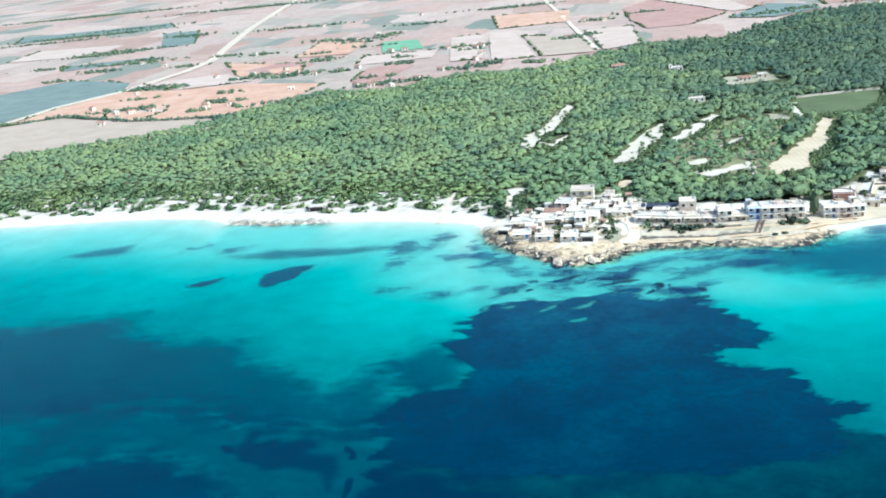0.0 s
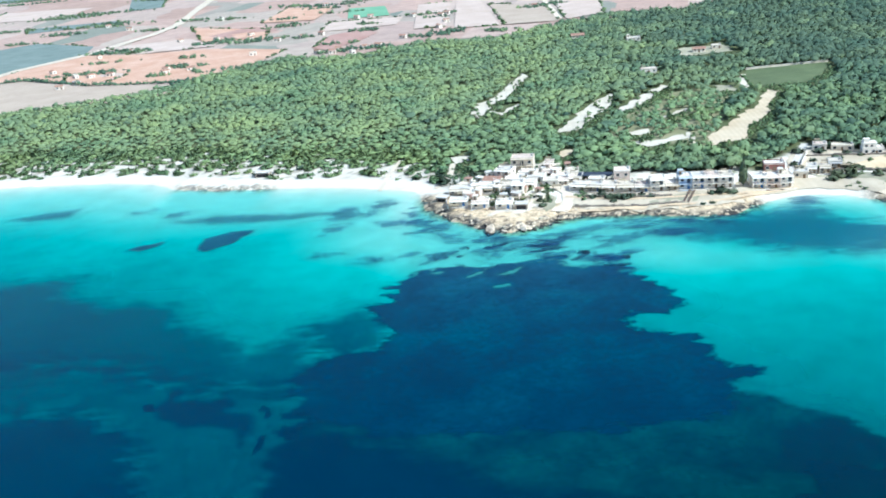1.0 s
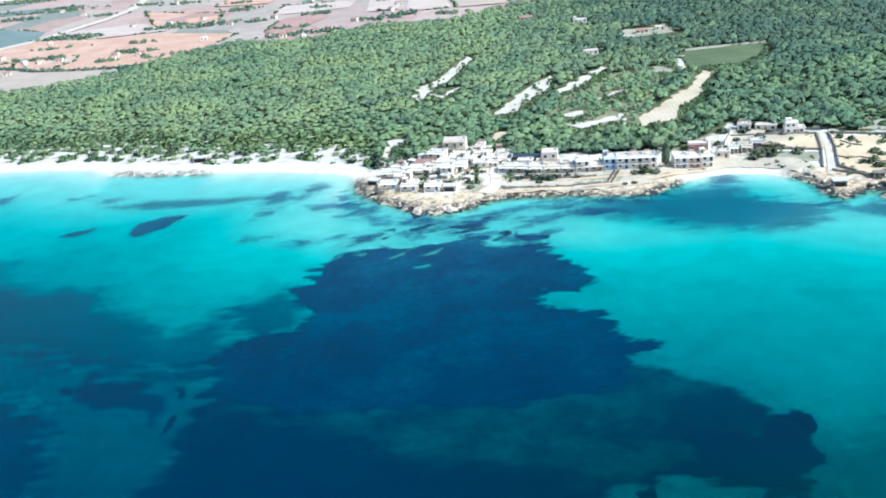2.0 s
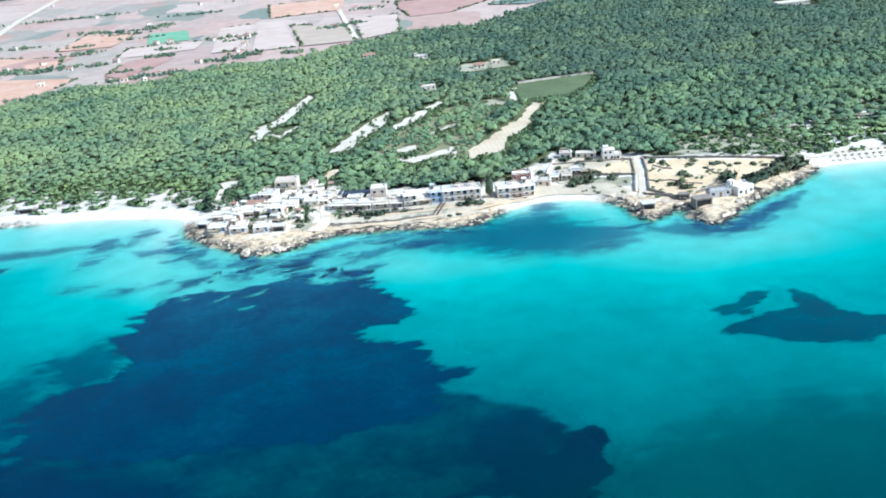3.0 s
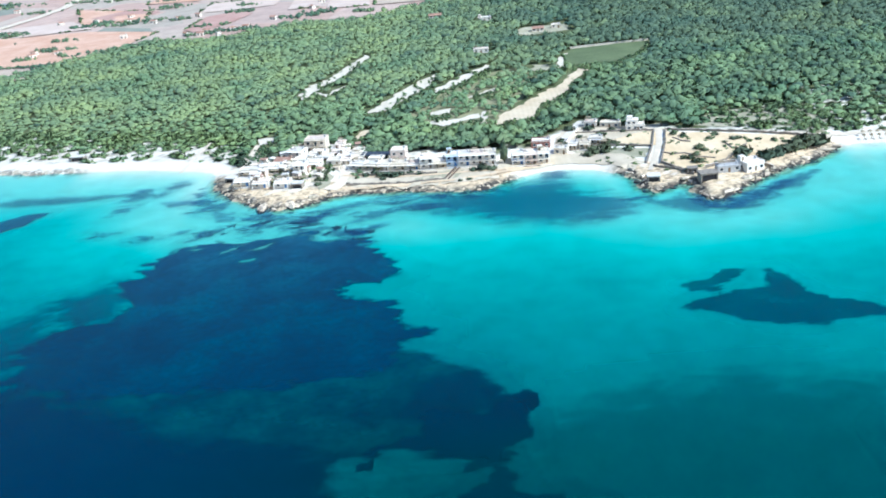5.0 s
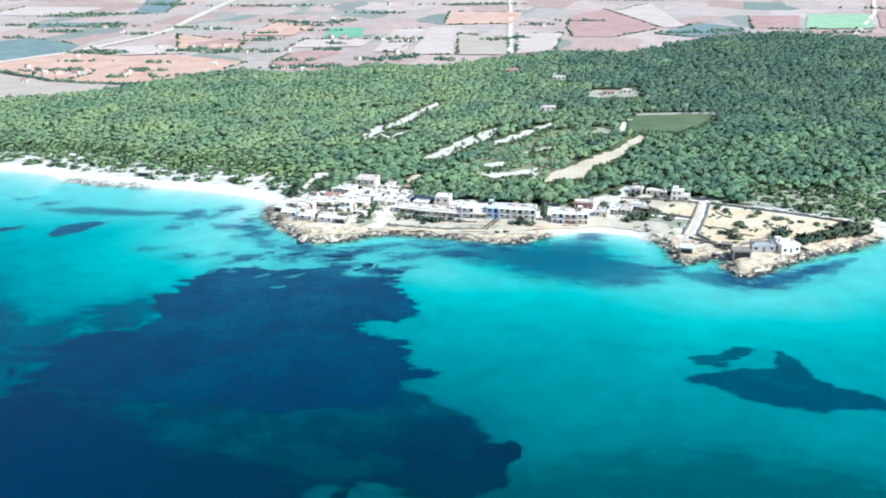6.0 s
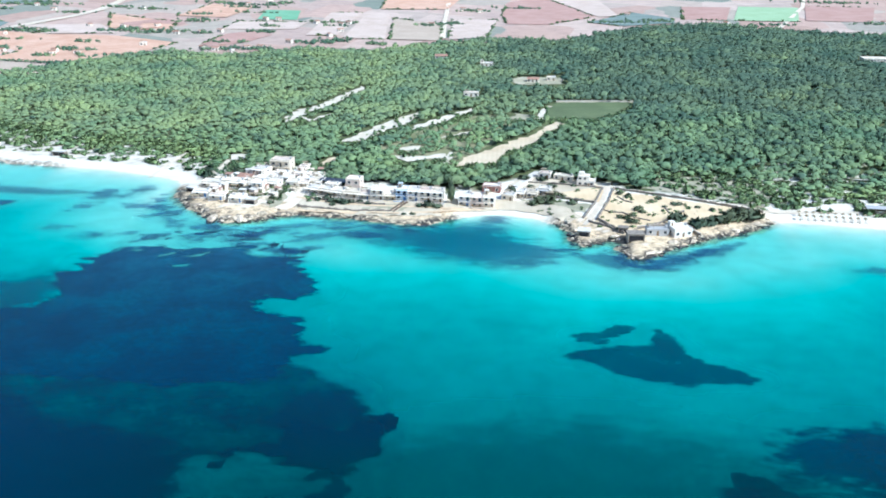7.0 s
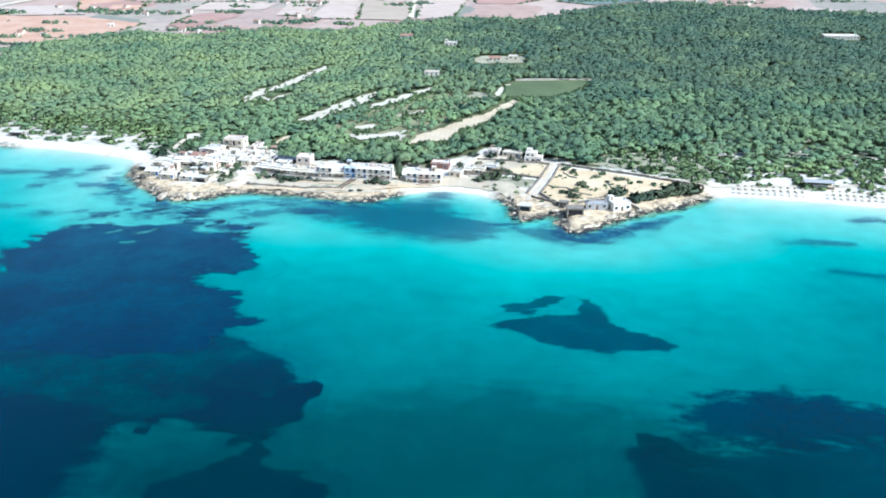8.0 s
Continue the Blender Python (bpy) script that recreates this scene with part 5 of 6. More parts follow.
for h in [
    dict(x=-4, y=403, turn=-6, w=11, d=8, wall=CREAM, label="cream flat-roofed house at the headland's end", chimney=True, terrace=3),
    dict(x=-4, y=387.5, turn=-4, w=9, d=5, wall=WHITE, label="low white boathouse with a blue door", door_mat=BLUE, storey=2.6),
    dict(x=5, y=383, turn=-8, w=8.5, d=6, wall=WHITE, label="white boathouse with blue doors", door_mat=BLUE, storey=2.7, porch=True),
    dict(x=15, y=380, turn=-8, w=8, d=6, wall=WHITE, label="white boathouse above the rocks", door_mat=BLUE, storey=2.7, porch=True),
    dict(x=7, y=405, turn=-12, w=9, d=8, wall=WHITE, floors=1, label="white flat-roofed house with a terrace", terrace=3),
    dict(x=16, y=402, turn=-10, w=8, d=8, wall=WHITE, floors=2, label="white two-storey house with green shutters", shutters=True),
    dict(x=25, y=405, turn=-14, w=8.5, d=8, wall=WHITE, floors=1, label="low white house in the village"),
    dict(x=35.5, y=405, turn=-12, w=8, d=8, wall=WHITE, floors=2, label="white house beside the ramp", balcony=True),
    dict(x=9.5, y=419, turn=-20, w=9, d=8, wall=CREAM, floors=1, label="cream cottage with tiled roof", roof="tile", chimney=True),
    dict(x=19, y=416, turn=-16, w=8.5, d=9, wall=WHITE, floors=2, label="white two-storey house with a balcony", balcony=True),
    dict(x=29, y=418, turn=-16, w=9, d=8, wall=WHITE, floors=2, label="white two-storey house with stairs", stairs=True),
    dict(x=39.5, y=416, turn=-14, w=8.5, d=8, wall=WHITE, floors=1, label="white house with a shaded porch", porch=True),
    dict(x=15, y=431, turn=-22, w=9, d=8, wall=WHITE, floors=2, label="tall white house on the slope", balcony=True),
    dict(x=25.5, y=431, turn=-18, w=9.5, d=8, wall=WHITE, floors=2, label="white house under the upper terrace", shutters=True),
    dict(x=36, y=430, turn=-20, w=8.5, d=8, wall=PINK, floors=1, label="pinkish cottage with a flat roof"),
    dict(x=46.5, y=412, turn=-10, w=7, d=8, wall=WHITE, floors=1, label="low white house at the head of the ramp"),
    dict(x=45, y=424, turn=-16, w=8, d=8, wall=WHITE, floors=1, label="low white house with a chimney", chimney=True),
    dict(x=17, y=444, turn=-10, w=6.5, d=7, wall=PINK, floors=1, storey=3.0, label="pinkish annex of the large village house", porch=True),
    dict(x=36, y=447, turn=-10, w=5, d=7, wall=WHITE, floors=1, storey=3.0, label="white annex of the large village house"),
    dict(x=24, y=448, turn=-8, w=12, d=9, wall=CREAM, floors=2, storey=3.1, balcony=True, label="large cream house with a pinkish roof terrace", roof_mat=PINK, terrace=4),
    dict(x=0, y=396, turn=-6, w=6, d=6, wall=WHITE, label="tiny white cottage on the headland"),
    dict(x=21, y=396, turn=-10, w=6, d=6, wall=WHITE, floors=2, label="narrow white house among the boathouses", balcony=True),
    dict(x=-2, y=415, turn=-18, w=7, d=6, wall=CREAM, label="small cream cottage by the dunes"),
    dict(x=41, y=408, turn=-10, w=6, d=6, wall=WHITE, floors=1, label="low white house above the ramp"),
    dict(x=132, y=408, turn=-8, w=10, d=7, wall=RED, floors=1, label="dark red house with a white roof terrace", roof_mat=WHITE, chimney=True, storey=3.0),
    dict(x=140, y=397, turn=-18, w=7, d=6, wall=CREAM, floors=1, label="small cream house beside the street"),
    dict(x=146, y=402, turn=-16, w=5, d=7, wall=WHITE, floors=1, label="white house beside the street", porch=True),
    dict(x=151.5, y=401.5, turn=-16, w=5.5, d=7, wall=CREAM, floors=1, label="cream house beside the street", porch=True),
    dict(x=157, y=406, turn=-14, w=6.5, d=7, wall=GREY, floors=1, label="grey house with a shaded porch", porch=True),
    dict(x=158, y=431, turn=-16, w=7, d=6, wall=WHITE, floors=1, label="small white house by the street"),
    dict(x=167, y=428, turn=-20, w=11, d=6, wall=CREAM, floors=1, storey=2.3, label="low cream building at the forest edge"),
    dict(x=66, y=401, turn=-8, w=8, d=8, wall=PINK, floors=2, storey=2.9, label="two-storey pinkish house behind the row", roof_mat=WHITE),
    dict(x=55, y=403, turn=-16, w=8, d=6, wall=WHITE, floors=1, label="low white house behind the row"),
    dict(x=214.5, y=350.5, turn=20, w=9.5, d=9, wall=WHITE, floors=1, storey=3.3, label="white house alone on the headland"),
    # grey walls and roof put the house's shaded west side into colour
    dict(x=203.8, y=350.5, turn=3, w=11, d=5, wall=GREY, floors=1, storey=2.4, label="annex beside the headland house, grey in place of shade", roof_mat=GREY),
    dict(x=156, y=697, turn=-4, w=10, d=6, wall=WHITE, floors=1, storey=2.4, label="white farmhouse in a forest clearing", roof="tile"),
    dict(x=170, y=705, turn=-4, w=8, d=6, wall=CREAM, floors=1, storey=2.4, label="cream farm building in a forest clearing"),
    dict(x=112, y=636, turn=0, w=12, d=6, wall=WHITE, floors=1, label="white cottage half hidden by pines"),
    dict(x=119, y=762, turn=0, w=12, d=7, wall=WHITE, floors=1, label="white villa half hidden by pines"),
    dict(x=79, y=797, turn=0, w=12, d=7, wall=WHITE, floors=1, label="white villa at the back of the wood", roof="tile"),
    dict(x=455, y=822, turn=0, w=34, d=14, wall=WHITE, floors=1, label="long pale shed beyond the wood"),
]:
    h["w"], h["d"] = h["w"] * 0.86, h["d"] * 0.84
    if h["x"] < 62:
        # the village climbs in tight rows of low houses
        h["y"] = min(h["y"], 404 + (h["y"] - 404) * 0.6)
        if h.get("floors", 1) == 2 and h["w"] < 9 and int(h["x"]) % 3:
            h["floors"] = 1
        h.setdefault("storey", 2.35)
        if int(h["x"] + h["y"]) % 2 and "stairs" not in h:
            h["porch"] = True
    house(**h)


def white_tower_house(x, y, turn):
    """A stepped white house: wide base, narrower upper floor, roof room."""
    ob = empty("villa", "stepped white villa at the forest edge", "house")
    part("wall", boxes((-5, 5, 0, 0.3, -1, 3), (-5, 5, 7.7, 8, -1, 3), (-5, -4.7, 0.3, 7.7, -1, 3), (4.7, 5, 0.3, 7.7, -1, 3)), WHITE, ob)
    part("terrace_slab", boxes((-5.15, 5.15, -0.15, 8.15, 3, 3.2)), WHITE, ob)
    part("upper_wall", boxes((-4.6, 1.8, 1.5, 7.6, 3.202, 6)), WHITE, ob)
    part("roof_slab", boxes((-4.75, 1.95, 1.35, 7.75, 6, 6.2)), WHITE, ob)
    part("roof_room", boxes((-4.2, -1.2, 3, 6.5, 6.202, 8.2)), WHITE, ob)
    part("parapet", boxes((-5, 5, 0, 0.2, 3.202, 4.0), (4.8, 5, 0.2, 8, 3.202, 4.0)), WHITE, ob)
    for cx_ in (-3.2, 0, 3.2):
        window(ob, cx_, 0.8, 1.4, 1.5)
    for cx_ in (-3.2, -0.6):
        window(ob, cx_, 3.9, 1.2, 1.3, 1.5)
    door(ob, 1.6, 0.02, 1.1, 2.1, WOOD)
    ob.matrix_basis = pose(x, y, gz(x, y), 0, 0, turn) @ Matrix.Diagonal((0.88, 0.8, 0.74, 1))


white_tower_house(178, 420.5, -8)


def shed(x, y, turn, w, d, h, label, roof=CONCRETE):
    """A rough stone hut, open in front."""
    ob = empty("boat_hut", label, "hut")
    part("wall", boxes((-w / 2, -w / 2 + 0.5, 0, d, -1, h), (w / 2 - 0.5, w / 2, 0, d, -1, h), (-w / 2 + 0.5, w / 2 - 0.5, d - 0.5, d, -1, h)), STONE, ob)
    part("roof", boxes((-w / 2 - 0.2, w / 2 + 0.2, -0.2, d + 0.2, h, h + 0.3)), roof, ob, "worn roof slab")
    part("lintel", boxes((-w / 2 + 0.5, w / 2 - 0.5, 0, 0.4, h - 0.5, h)), STONE, ob)
    # near-black panel that paints the shade inside the open front
    part("gate", boxes((-w / 2 + 0.5, w / 2 - 0.5, 0.6, 0.7, -0.2, h - 0.5)), DARK, ob, "dark panel in place of the shaded opening")
    ob.matrix_basis = pose(x, y, gz(x, y), 0, 0, turn)


# the hut at 194, 343 has a dark roof to imitate a shadowed hollow
for a in [(172.6, 347.5, -8, 5, 4.5, 2.4, "stone boat hut at the end of the lane"), (194, 343, 4, 7, 5, 2.8, "boat hut in the rocks, roof dark in place of shadow", STONE), (189.5, 353, -8, 4, 3, 2.0, "low stone hut above the rocks", STONE),
          (-12, 396, -20, 4.5, 4, 2.2, "stone hut at the headland's end"), (22, 377, -8, 5, 4, 2.3, "stone boat hut on the shore rocks"), (-104, 455, -6, 7, 4, 2.4, "driftwood-grey beach hut in the dunes")]:
    shed(*a)


def outbuilding(x, y, turn, w, d, h, wall, roof):
    """A little flat-roofed store or wash house with a door and a low parapet."""
    ob = empty("outbuilding", "small whitewashed outbuilding between the village houses", "shed", "outbuildings of the village")
    part("wall", boxes((-w / 2, w / 2, 0, 0.2, -1, h), (-w / 2, w / 2, d - 0.2, d, -1, h), (-w / 2, -w / 2 + 0.2, 0.2, d - 0.2, -1, h), (w / 2 - 0.2, w / 2, 0.2, d - 0.2, -1, h)), wall, ob)
    part("roof", boxes((-w / 2 - 0.15, w / 2 + 0.15, -0.5, d + 0.1, h, h + 0.14)), roof, ob)
    d_ = part("door", boxes((-0.45, 0.45, -0.05, -0.004, -0.1, 1.9)), WOOD, ob)
    part("handle", boxes((0.3, 0.36, -0.1, -0.05, 0.9, 1.02)), METAL, d_)
    ob.matrix_basis = pose(x, y, gz(x, y), 0, 0, turn)


sheds = np.random.default_rng(19)
kept = []
while len(kept) < 34:
    ox, oy = sheds.uniform(-8, 46), sheds.uniform(386, 430)
    off = line_gap([(44, 376), (43, 390), (38, 404), (28, 421)], np.array([ox]), np.array([oy]))[0]
    if off < 5 or oy > 446 - 0.75 * abs(ox - 24) or shore(np.array([ox]), np.array([oy]))[0] < 15 or any(math.hypot(ox - a, oy - b) < 4.2 for a, b in kept):
        continue
    kept.append((ox, oy))
    outbuilding(ox, oy, sheds.uniform(-40, 20), sheds.uniform(2.2, 4.4), sheds.uniform(2.0, 3.6), sheds.uniform(2.0, 3.4), (WHITE, CREAM, WHITE, PINK)[len(kept) % 4], (WHITE, TILE, CONCRETE, CREAM, WHITE)[len(kept) % 5])


# farmsteads far inland
def farm(x, y, turn, w, label):
    house(x, y, turn, w, w * 0.6, 1, WHITE, label, "tile" if int(w * 3 + x) % 3 else "flat", storey=2.8, group="farmsteads among the fields", name="farmhouse", sink=1.5)


for k, (x, y) in enumerate([(-358, 895), (-262, 795), (-238, 789), (-335, 918), (-193, 916), (-223, 937), (-140, 826), (-125, 820), (-98, 830), (-134, 1039), (-118, 1038), (-70, 1016), (-37, 1012), (-34, 951), (-41, 918), (53, 1012), (353, 1060), (370, 1060), (271, 1127), (-187, 1176), (-324, 758), (-331, 744), (-322, 789), (-70, 870), (100, 1140), (545, 1085), (-300, 1115), (-440, 1140), (-339, 792), (-307, 789), (-257, 783), (-261, 950), (-198, 840), (-169, 924), (-154, 933), (-122, 832), (-108, 809), (-88, 834), (-168, 1211), (-133, 1416), (-396, 1654), (-266, 1385), (-373, 825), (-400, 1096), (-229, 970), (-43, 1000), (79, 1155), (-298, 961)]):
    farm(x, y, (k * 47) % 130 - 65, 6 + (k * 5) % 5, "small white farmhouse among hedges and fields")


# ------------------------------------------------------------------ walls of piled stone
def stone_wall(line, label, high=1.1, thick=0.7):
    o = np.array(line, float)
    ob = empty("stone_wall", label, "wall")
    seed = np.random.default_rng(int(abs(o).sum()))
    for a, b in zip(o[:-1], o[1:]):
        n_ = max(1, int(np.hypot(*(b - a)) / 1.6))
        for k in range(n_):
            p, q = a + (b - a) * k / n_, a + (b - a) * (k + 1) / n_
            ln, m_ = np.hypot(*(q - p)), (p + q) / 2
            h = high * seed.uniform(0.75, 1.15)
            bm = boxes((-ln / 2 - 0.02, ln / 2 + 0.02, -thick / 2 * seed.uniform(0.8, 1.2), thick / 2 * seed.uniform(0.8, 1.2), -0.6, h))
            for v in bm.verts:
                if v.co.z > 0:
                    v.co.x += seed.uniform(-0.15, 0.15)
                    v.co.y *= 0.75
            s = part("stone", bm, STONE, ob)
            s.matrix_basis = Matrix.Translation((*m_, gz(*m_))) @ Euler((0, 0, math.atan2(*(q - p)[::-1]))).to_matrix().to_4x4()
    return ob


stone_wall([(191.5, 417), (187, 395), (180, 370), (184, 362), (192, 353)], "low dry-stone wall beside the lane")
stone_wall([(186, 416), (181, 394), (174, 371)], "low dry-stone wall on the lane's other side")
stone_wall([(192, 416), (231, 399), (256, 387)], "dry-stone wall along the headland field")
stone_wall([(150, 424), (186, 417)], "dry-stone wall above the straw field")
stone_wall([(181, 393), (168, 398), (150, 404)], "tumbled dry-stone wall in the dune scrub")
stone_wall([(197, 352), (212, 362), (224, 368)], "pale stone wall before the headland house")
stone_wall([(192, 403), (195, 396), (198, 394)], "tumbled stone wall in the straw field", 0.6)
stone_wall([(183, 384), (187, 379), (192, 379), (196, 373), (203, 369)], "tumbled stone wall across the headland field", 0.6)
stone_wall([(212, 388), (213, 381), (215, 379)], "short stone wall in the straw field", 0.6)
stone_wall([(198, 360), (208, 367), (220, 384)], "stone wall behind the headland house", 0.8)
stone_wall([(176, 366), (184, 360), (190, 352)], "pale stone wall at the end of the lane")
stone_wall([(48, 388), (62, 384)], "low stone wall below the row of houses")
stone_wall([(44, 377), (60, 374.5), (76, 373.2), (88, 373.2)], "low retaining wall above the shore path", 0.9)
stone_wall([(64, 383.5), (84, 382)], "low stone wall along the gravel bank")


# ------------------------------------------------------------------ shore boulders
def boulder_mesh(seed):
    """A broken limestone block: a rough ball cut flat by a dozen random planes."""
    cut = np.random.default_rng(seed + 70)
    planes = [(d / np.linalg.norm(d), cut.uniform(0.5, 0.85)) for d in cut.normal(size=(11, 3))] + [(np.array((0.12, -0.08, 1.0)), 0.5)]
    bm = bmesh.new()
    bmesh.ops.create_icosphere(bm, subdivisions=2, radius=1)
    for v in bm.verts:
        p = np.array(v.co)
        for d, far_ in planes:
            over = p @ d - far_
            if over > 0:
                p = p - d * over
        p = p * (1 + 0.12 * noise.noise(Vector(p * 4.0) + Vector((seed * 7.3, 0, 0))))
        v.co = (p[0] * 1.3, p[1] * 0.95, max(p[2], -0.5))
    me = bpy.data.meshes.new("boulder")
    bm.to_mesh(me)
    bm.free()
    me.materials.append(ROCK)
    return me


stones = [boulder_mesh(k) for k in range(7)]
bx, by = rng.uniform(-30, 265, 16000), rng.uniform(318, 420, 16000)
bd = shore(bx, by)
mild = np.clip((bx - 42) / 8, 0, 1) * np.clip((150 - bx) / 8, 0, 1) + np.clip((-2 - bx) / 6, 0, 1)
good = (rocky(bx, by) > 0.6) & (bd > -1.6) & (bd < (11 - 10.5 * rng.random(16000) ** 0.6) * (1 - 0.7 * mild)) & (rng.random(16000) < 0.75 - 0.5 * mild)
bx, by, bd, mild = bx[good], by[good], bd[good], mild[good]
bzs = np.maximum(ground_z(bx, by), -0.4)
bs = rng.uniform(0.3, 1.0, len(bx)) ** 2.2 * (1.25 + 0.5 * (bx > -12) * (bx < 34)) * np.clip(1.1 - bd / 9, 0.35, 1.1) * (1.2 - 0.55 * mild) * np.clip(0.75 + 1.1 * fbm(bx, by, 8, 33), 0.3, 1.6)
order = np.argsort(-bs)
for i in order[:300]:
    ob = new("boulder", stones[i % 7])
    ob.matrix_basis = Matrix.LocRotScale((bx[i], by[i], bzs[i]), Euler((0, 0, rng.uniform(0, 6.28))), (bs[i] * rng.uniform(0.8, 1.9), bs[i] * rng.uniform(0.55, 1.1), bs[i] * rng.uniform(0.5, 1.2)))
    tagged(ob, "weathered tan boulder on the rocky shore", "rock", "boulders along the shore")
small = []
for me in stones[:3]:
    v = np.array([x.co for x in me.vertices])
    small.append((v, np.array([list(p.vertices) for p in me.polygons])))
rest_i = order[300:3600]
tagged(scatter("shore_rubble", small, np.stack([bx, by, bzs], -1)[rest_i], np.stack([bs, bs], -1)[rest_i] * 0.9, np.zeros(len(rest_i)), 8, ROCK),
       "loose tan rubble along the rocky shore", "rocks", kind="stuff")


# ------------------------------------------------------------------ shrubs, dark gap filler, beach things
def shrub(shape, tone):
    me = tri_mesh("shrub", shape[0], shape[1], JUNIPER, np.full(len(shape[0]), tone), True, leafy(shape[0], (0, 0, 0.5)))
    return tagged(new("shrub", me), "dark rounded shrub on dry ground", "shrub", "shrubs on the headland")


bushes = [shrub(crown_shape(rng, 2, 70, f, 0.26), t) for f, t in ((0.55, 0.1), (0.7, 0.0), (0.6, 0.25))]
spots = [(248, 377, 4.2), (243, 376, 3.8), (239, 374, 4.0), (234, 371, 3.2), (229, 367, 3.0), (222, 366, 2.6), (217, 373, 2.4), (213, 366, 2.8), (199, 383, 2.0), (201, 380, 1.6), (194, 366, 1.8), (170, 391, 2.4), (156, 394, 2.2),
         (160, 392, 2.0), (165, 403, 1.6), (152, 392, 2.4), (193, 407, 1.5), (219, 393, 1.6), (227, 390, 1.3), (233, 387, 1.3), (207, 397, 1.2), (212, 389, 1.2), (190, 372, 1.5), (188, 356, 1.5), (29, 391, 1.5), (32, 391, 1.7), (34, 385, 1.4), (31, 380, 1.6), (30, 386, 1.3), (33, 395, 1.6), (22, 383, 1.6), (12, 398, 1.6), (1, 408, 2.6), (5, 407, 2.4), (9, 406, 2.4), (1, 411, 2.4), (6, 414, 2.0), (20, 397, 1.5), (31, 396, 1.6), (-6, 420, 2.6), (-12, 424, 2.8), (2, 430, 2.6),
         (108, 381, 2.2), (104, 381.5, 2.6), (100, 381, 1.8), (76, 383, 1.6), (72, 384, 1.6), (62, 384, 2.2), (65, 383, 2.4), (56, 387, 2.0), (59, 384, 2.2), (60, 380, 1.4), (52, 386, 1.6), (68, 384, 1.8), (98, 370, 1.2), (94, 369, 1.0), (66, 410, 2.6), (58, 411, 2.6), (50, 428, 2.8), (159, 414, 2.0), (161, 417, 2.2), (142, 413, 1.8), (151, 417, 1.6), (157, 428, 2.4), (167, 422, 1.8), (172, 419, 1.4), (148, 430, 2.6), (163, 434, 2.6), (143, 409, 1.8), (237, 384, 1.4), (252, 378, 2.2), (200, 385, 1.8), (196, 375, 1.6), (193, 371, 1.6), (196, 366, 2.0), (217, 393, 1.8), (197, 404, 1.6), (211, 401, 1.4), (215, 371, 3.4), (222, 362, 3.0), (226, 366, 2.8), (246, 379, 3.2), (241, 378, 3.0), (162, 404, 2.4), (166, 401, 1.8), (160, 396, 2.6), (155, 397, 2.8), (52, 404, 1.5), (38, 434, 2.4), (10, 430, 2.6), (4, 430, 3.0), (-14, 434, 2.6)]
for k, (x, y, s) in enumerate(spots):
    m = Matrix.LocRotScale((x, y, gz(x, y) - 0.1), Euler((0, 0, k * 1.7)), (s, s, s * 0.75)) if s < 2.5 or x < 196 else Matrix.LocRotScale((x, y, gz(x, y) - 0.1), Euler((0, 0, k * 1.7)), (s, s, s * 0.95))
    if k < 3:
        bushes[k].matrix_basis = m
    else:
        ob = bushes[k % 3].copy()
        scene.collection.objects.link(ob)
        ob.matrix_basis = m


# a dark tree shape added for the shadowed gap between two row houses
def cypress(x, y, h, r):
    ob = empty("cypress", "tall dark tree shape in place of a shaded gap between row houses", "tree")
    tv, tf = trunk_shape(1.6, 0.18, 6)
    part("trunk", tri_mesh("trunk", tv, tf, BARK), BARK, ob)
    v, f = crown_shape(np.random.default_rng(3), 3, 160, 1.0, 0.2)
    v = (v - [0, 0, 1]) * [r, r, 1]
    v[:, :2] *= (0.55 + 0.5 * np.clip((0.9 - v[:, 2:3]) / 1.6, 0, 1))
    v[:, 2] = (v[:, 2] + 1.1) * h / 2.2 + 0.4
    part("crown", tri_mesh("crown", v, f, JUNIPER, np.zeros(len(v))), JUNIPER, ob)
    ob.matrix_basis = pose(x, y, gz(x, y))


cypress(114, 388, 11.5, 1.9)


def parasol():
    ob = empty("beach_parasol", "thatched beach parasol on white sand", "parasol", "parasols on the beach")
    bm = bmesh.new()
    bmesh.ops.create_cone(bm, cap_ends=True, segments=6, radius1=0.05, radius2=0.04, depth=2.3, matrix=Matrix.Translation((0, 0, 1.05)))
    part("pole", bm, WOOD, ob)
    bm = bmesh.new()
    bmesh.ops.create_cone(bm, cap_ends=True, segments=12, radius1=0.95, radius2=0.08, depth=0.65, matrix=Matrix.Translation((0, 0, 2.35)))
    part("canopy", bm, THATCH, ob, "shaggy straw canopy")
    return ob


def lounger():
    ob = empty("sun_lounger", "pale sun lounger beside a parasol", "lounger", "loungers on the beach")
    part("frame", boxes((-0.32, 0.32, -0.95, 0.95, 0.26, 0.34)), WHITE, ob)
    for sx_ in (-0.28, 0.22):
        for sy_ in (-0.85, 0.79):
            part("leg", boxes((sx_, sx_ + 0.06, sy_, sy_ + 0.06, -0.1, 0.26)), WHITE, ob)
    bm = boxes((-0.32, 0.32, 0, 0.75, 0, 0.07))
    b = part("backrest", bm, WHITE, ob)
    b.matrix_basis = pose(0, 0.35, 0.36, 38, 0, 0)
    return ob


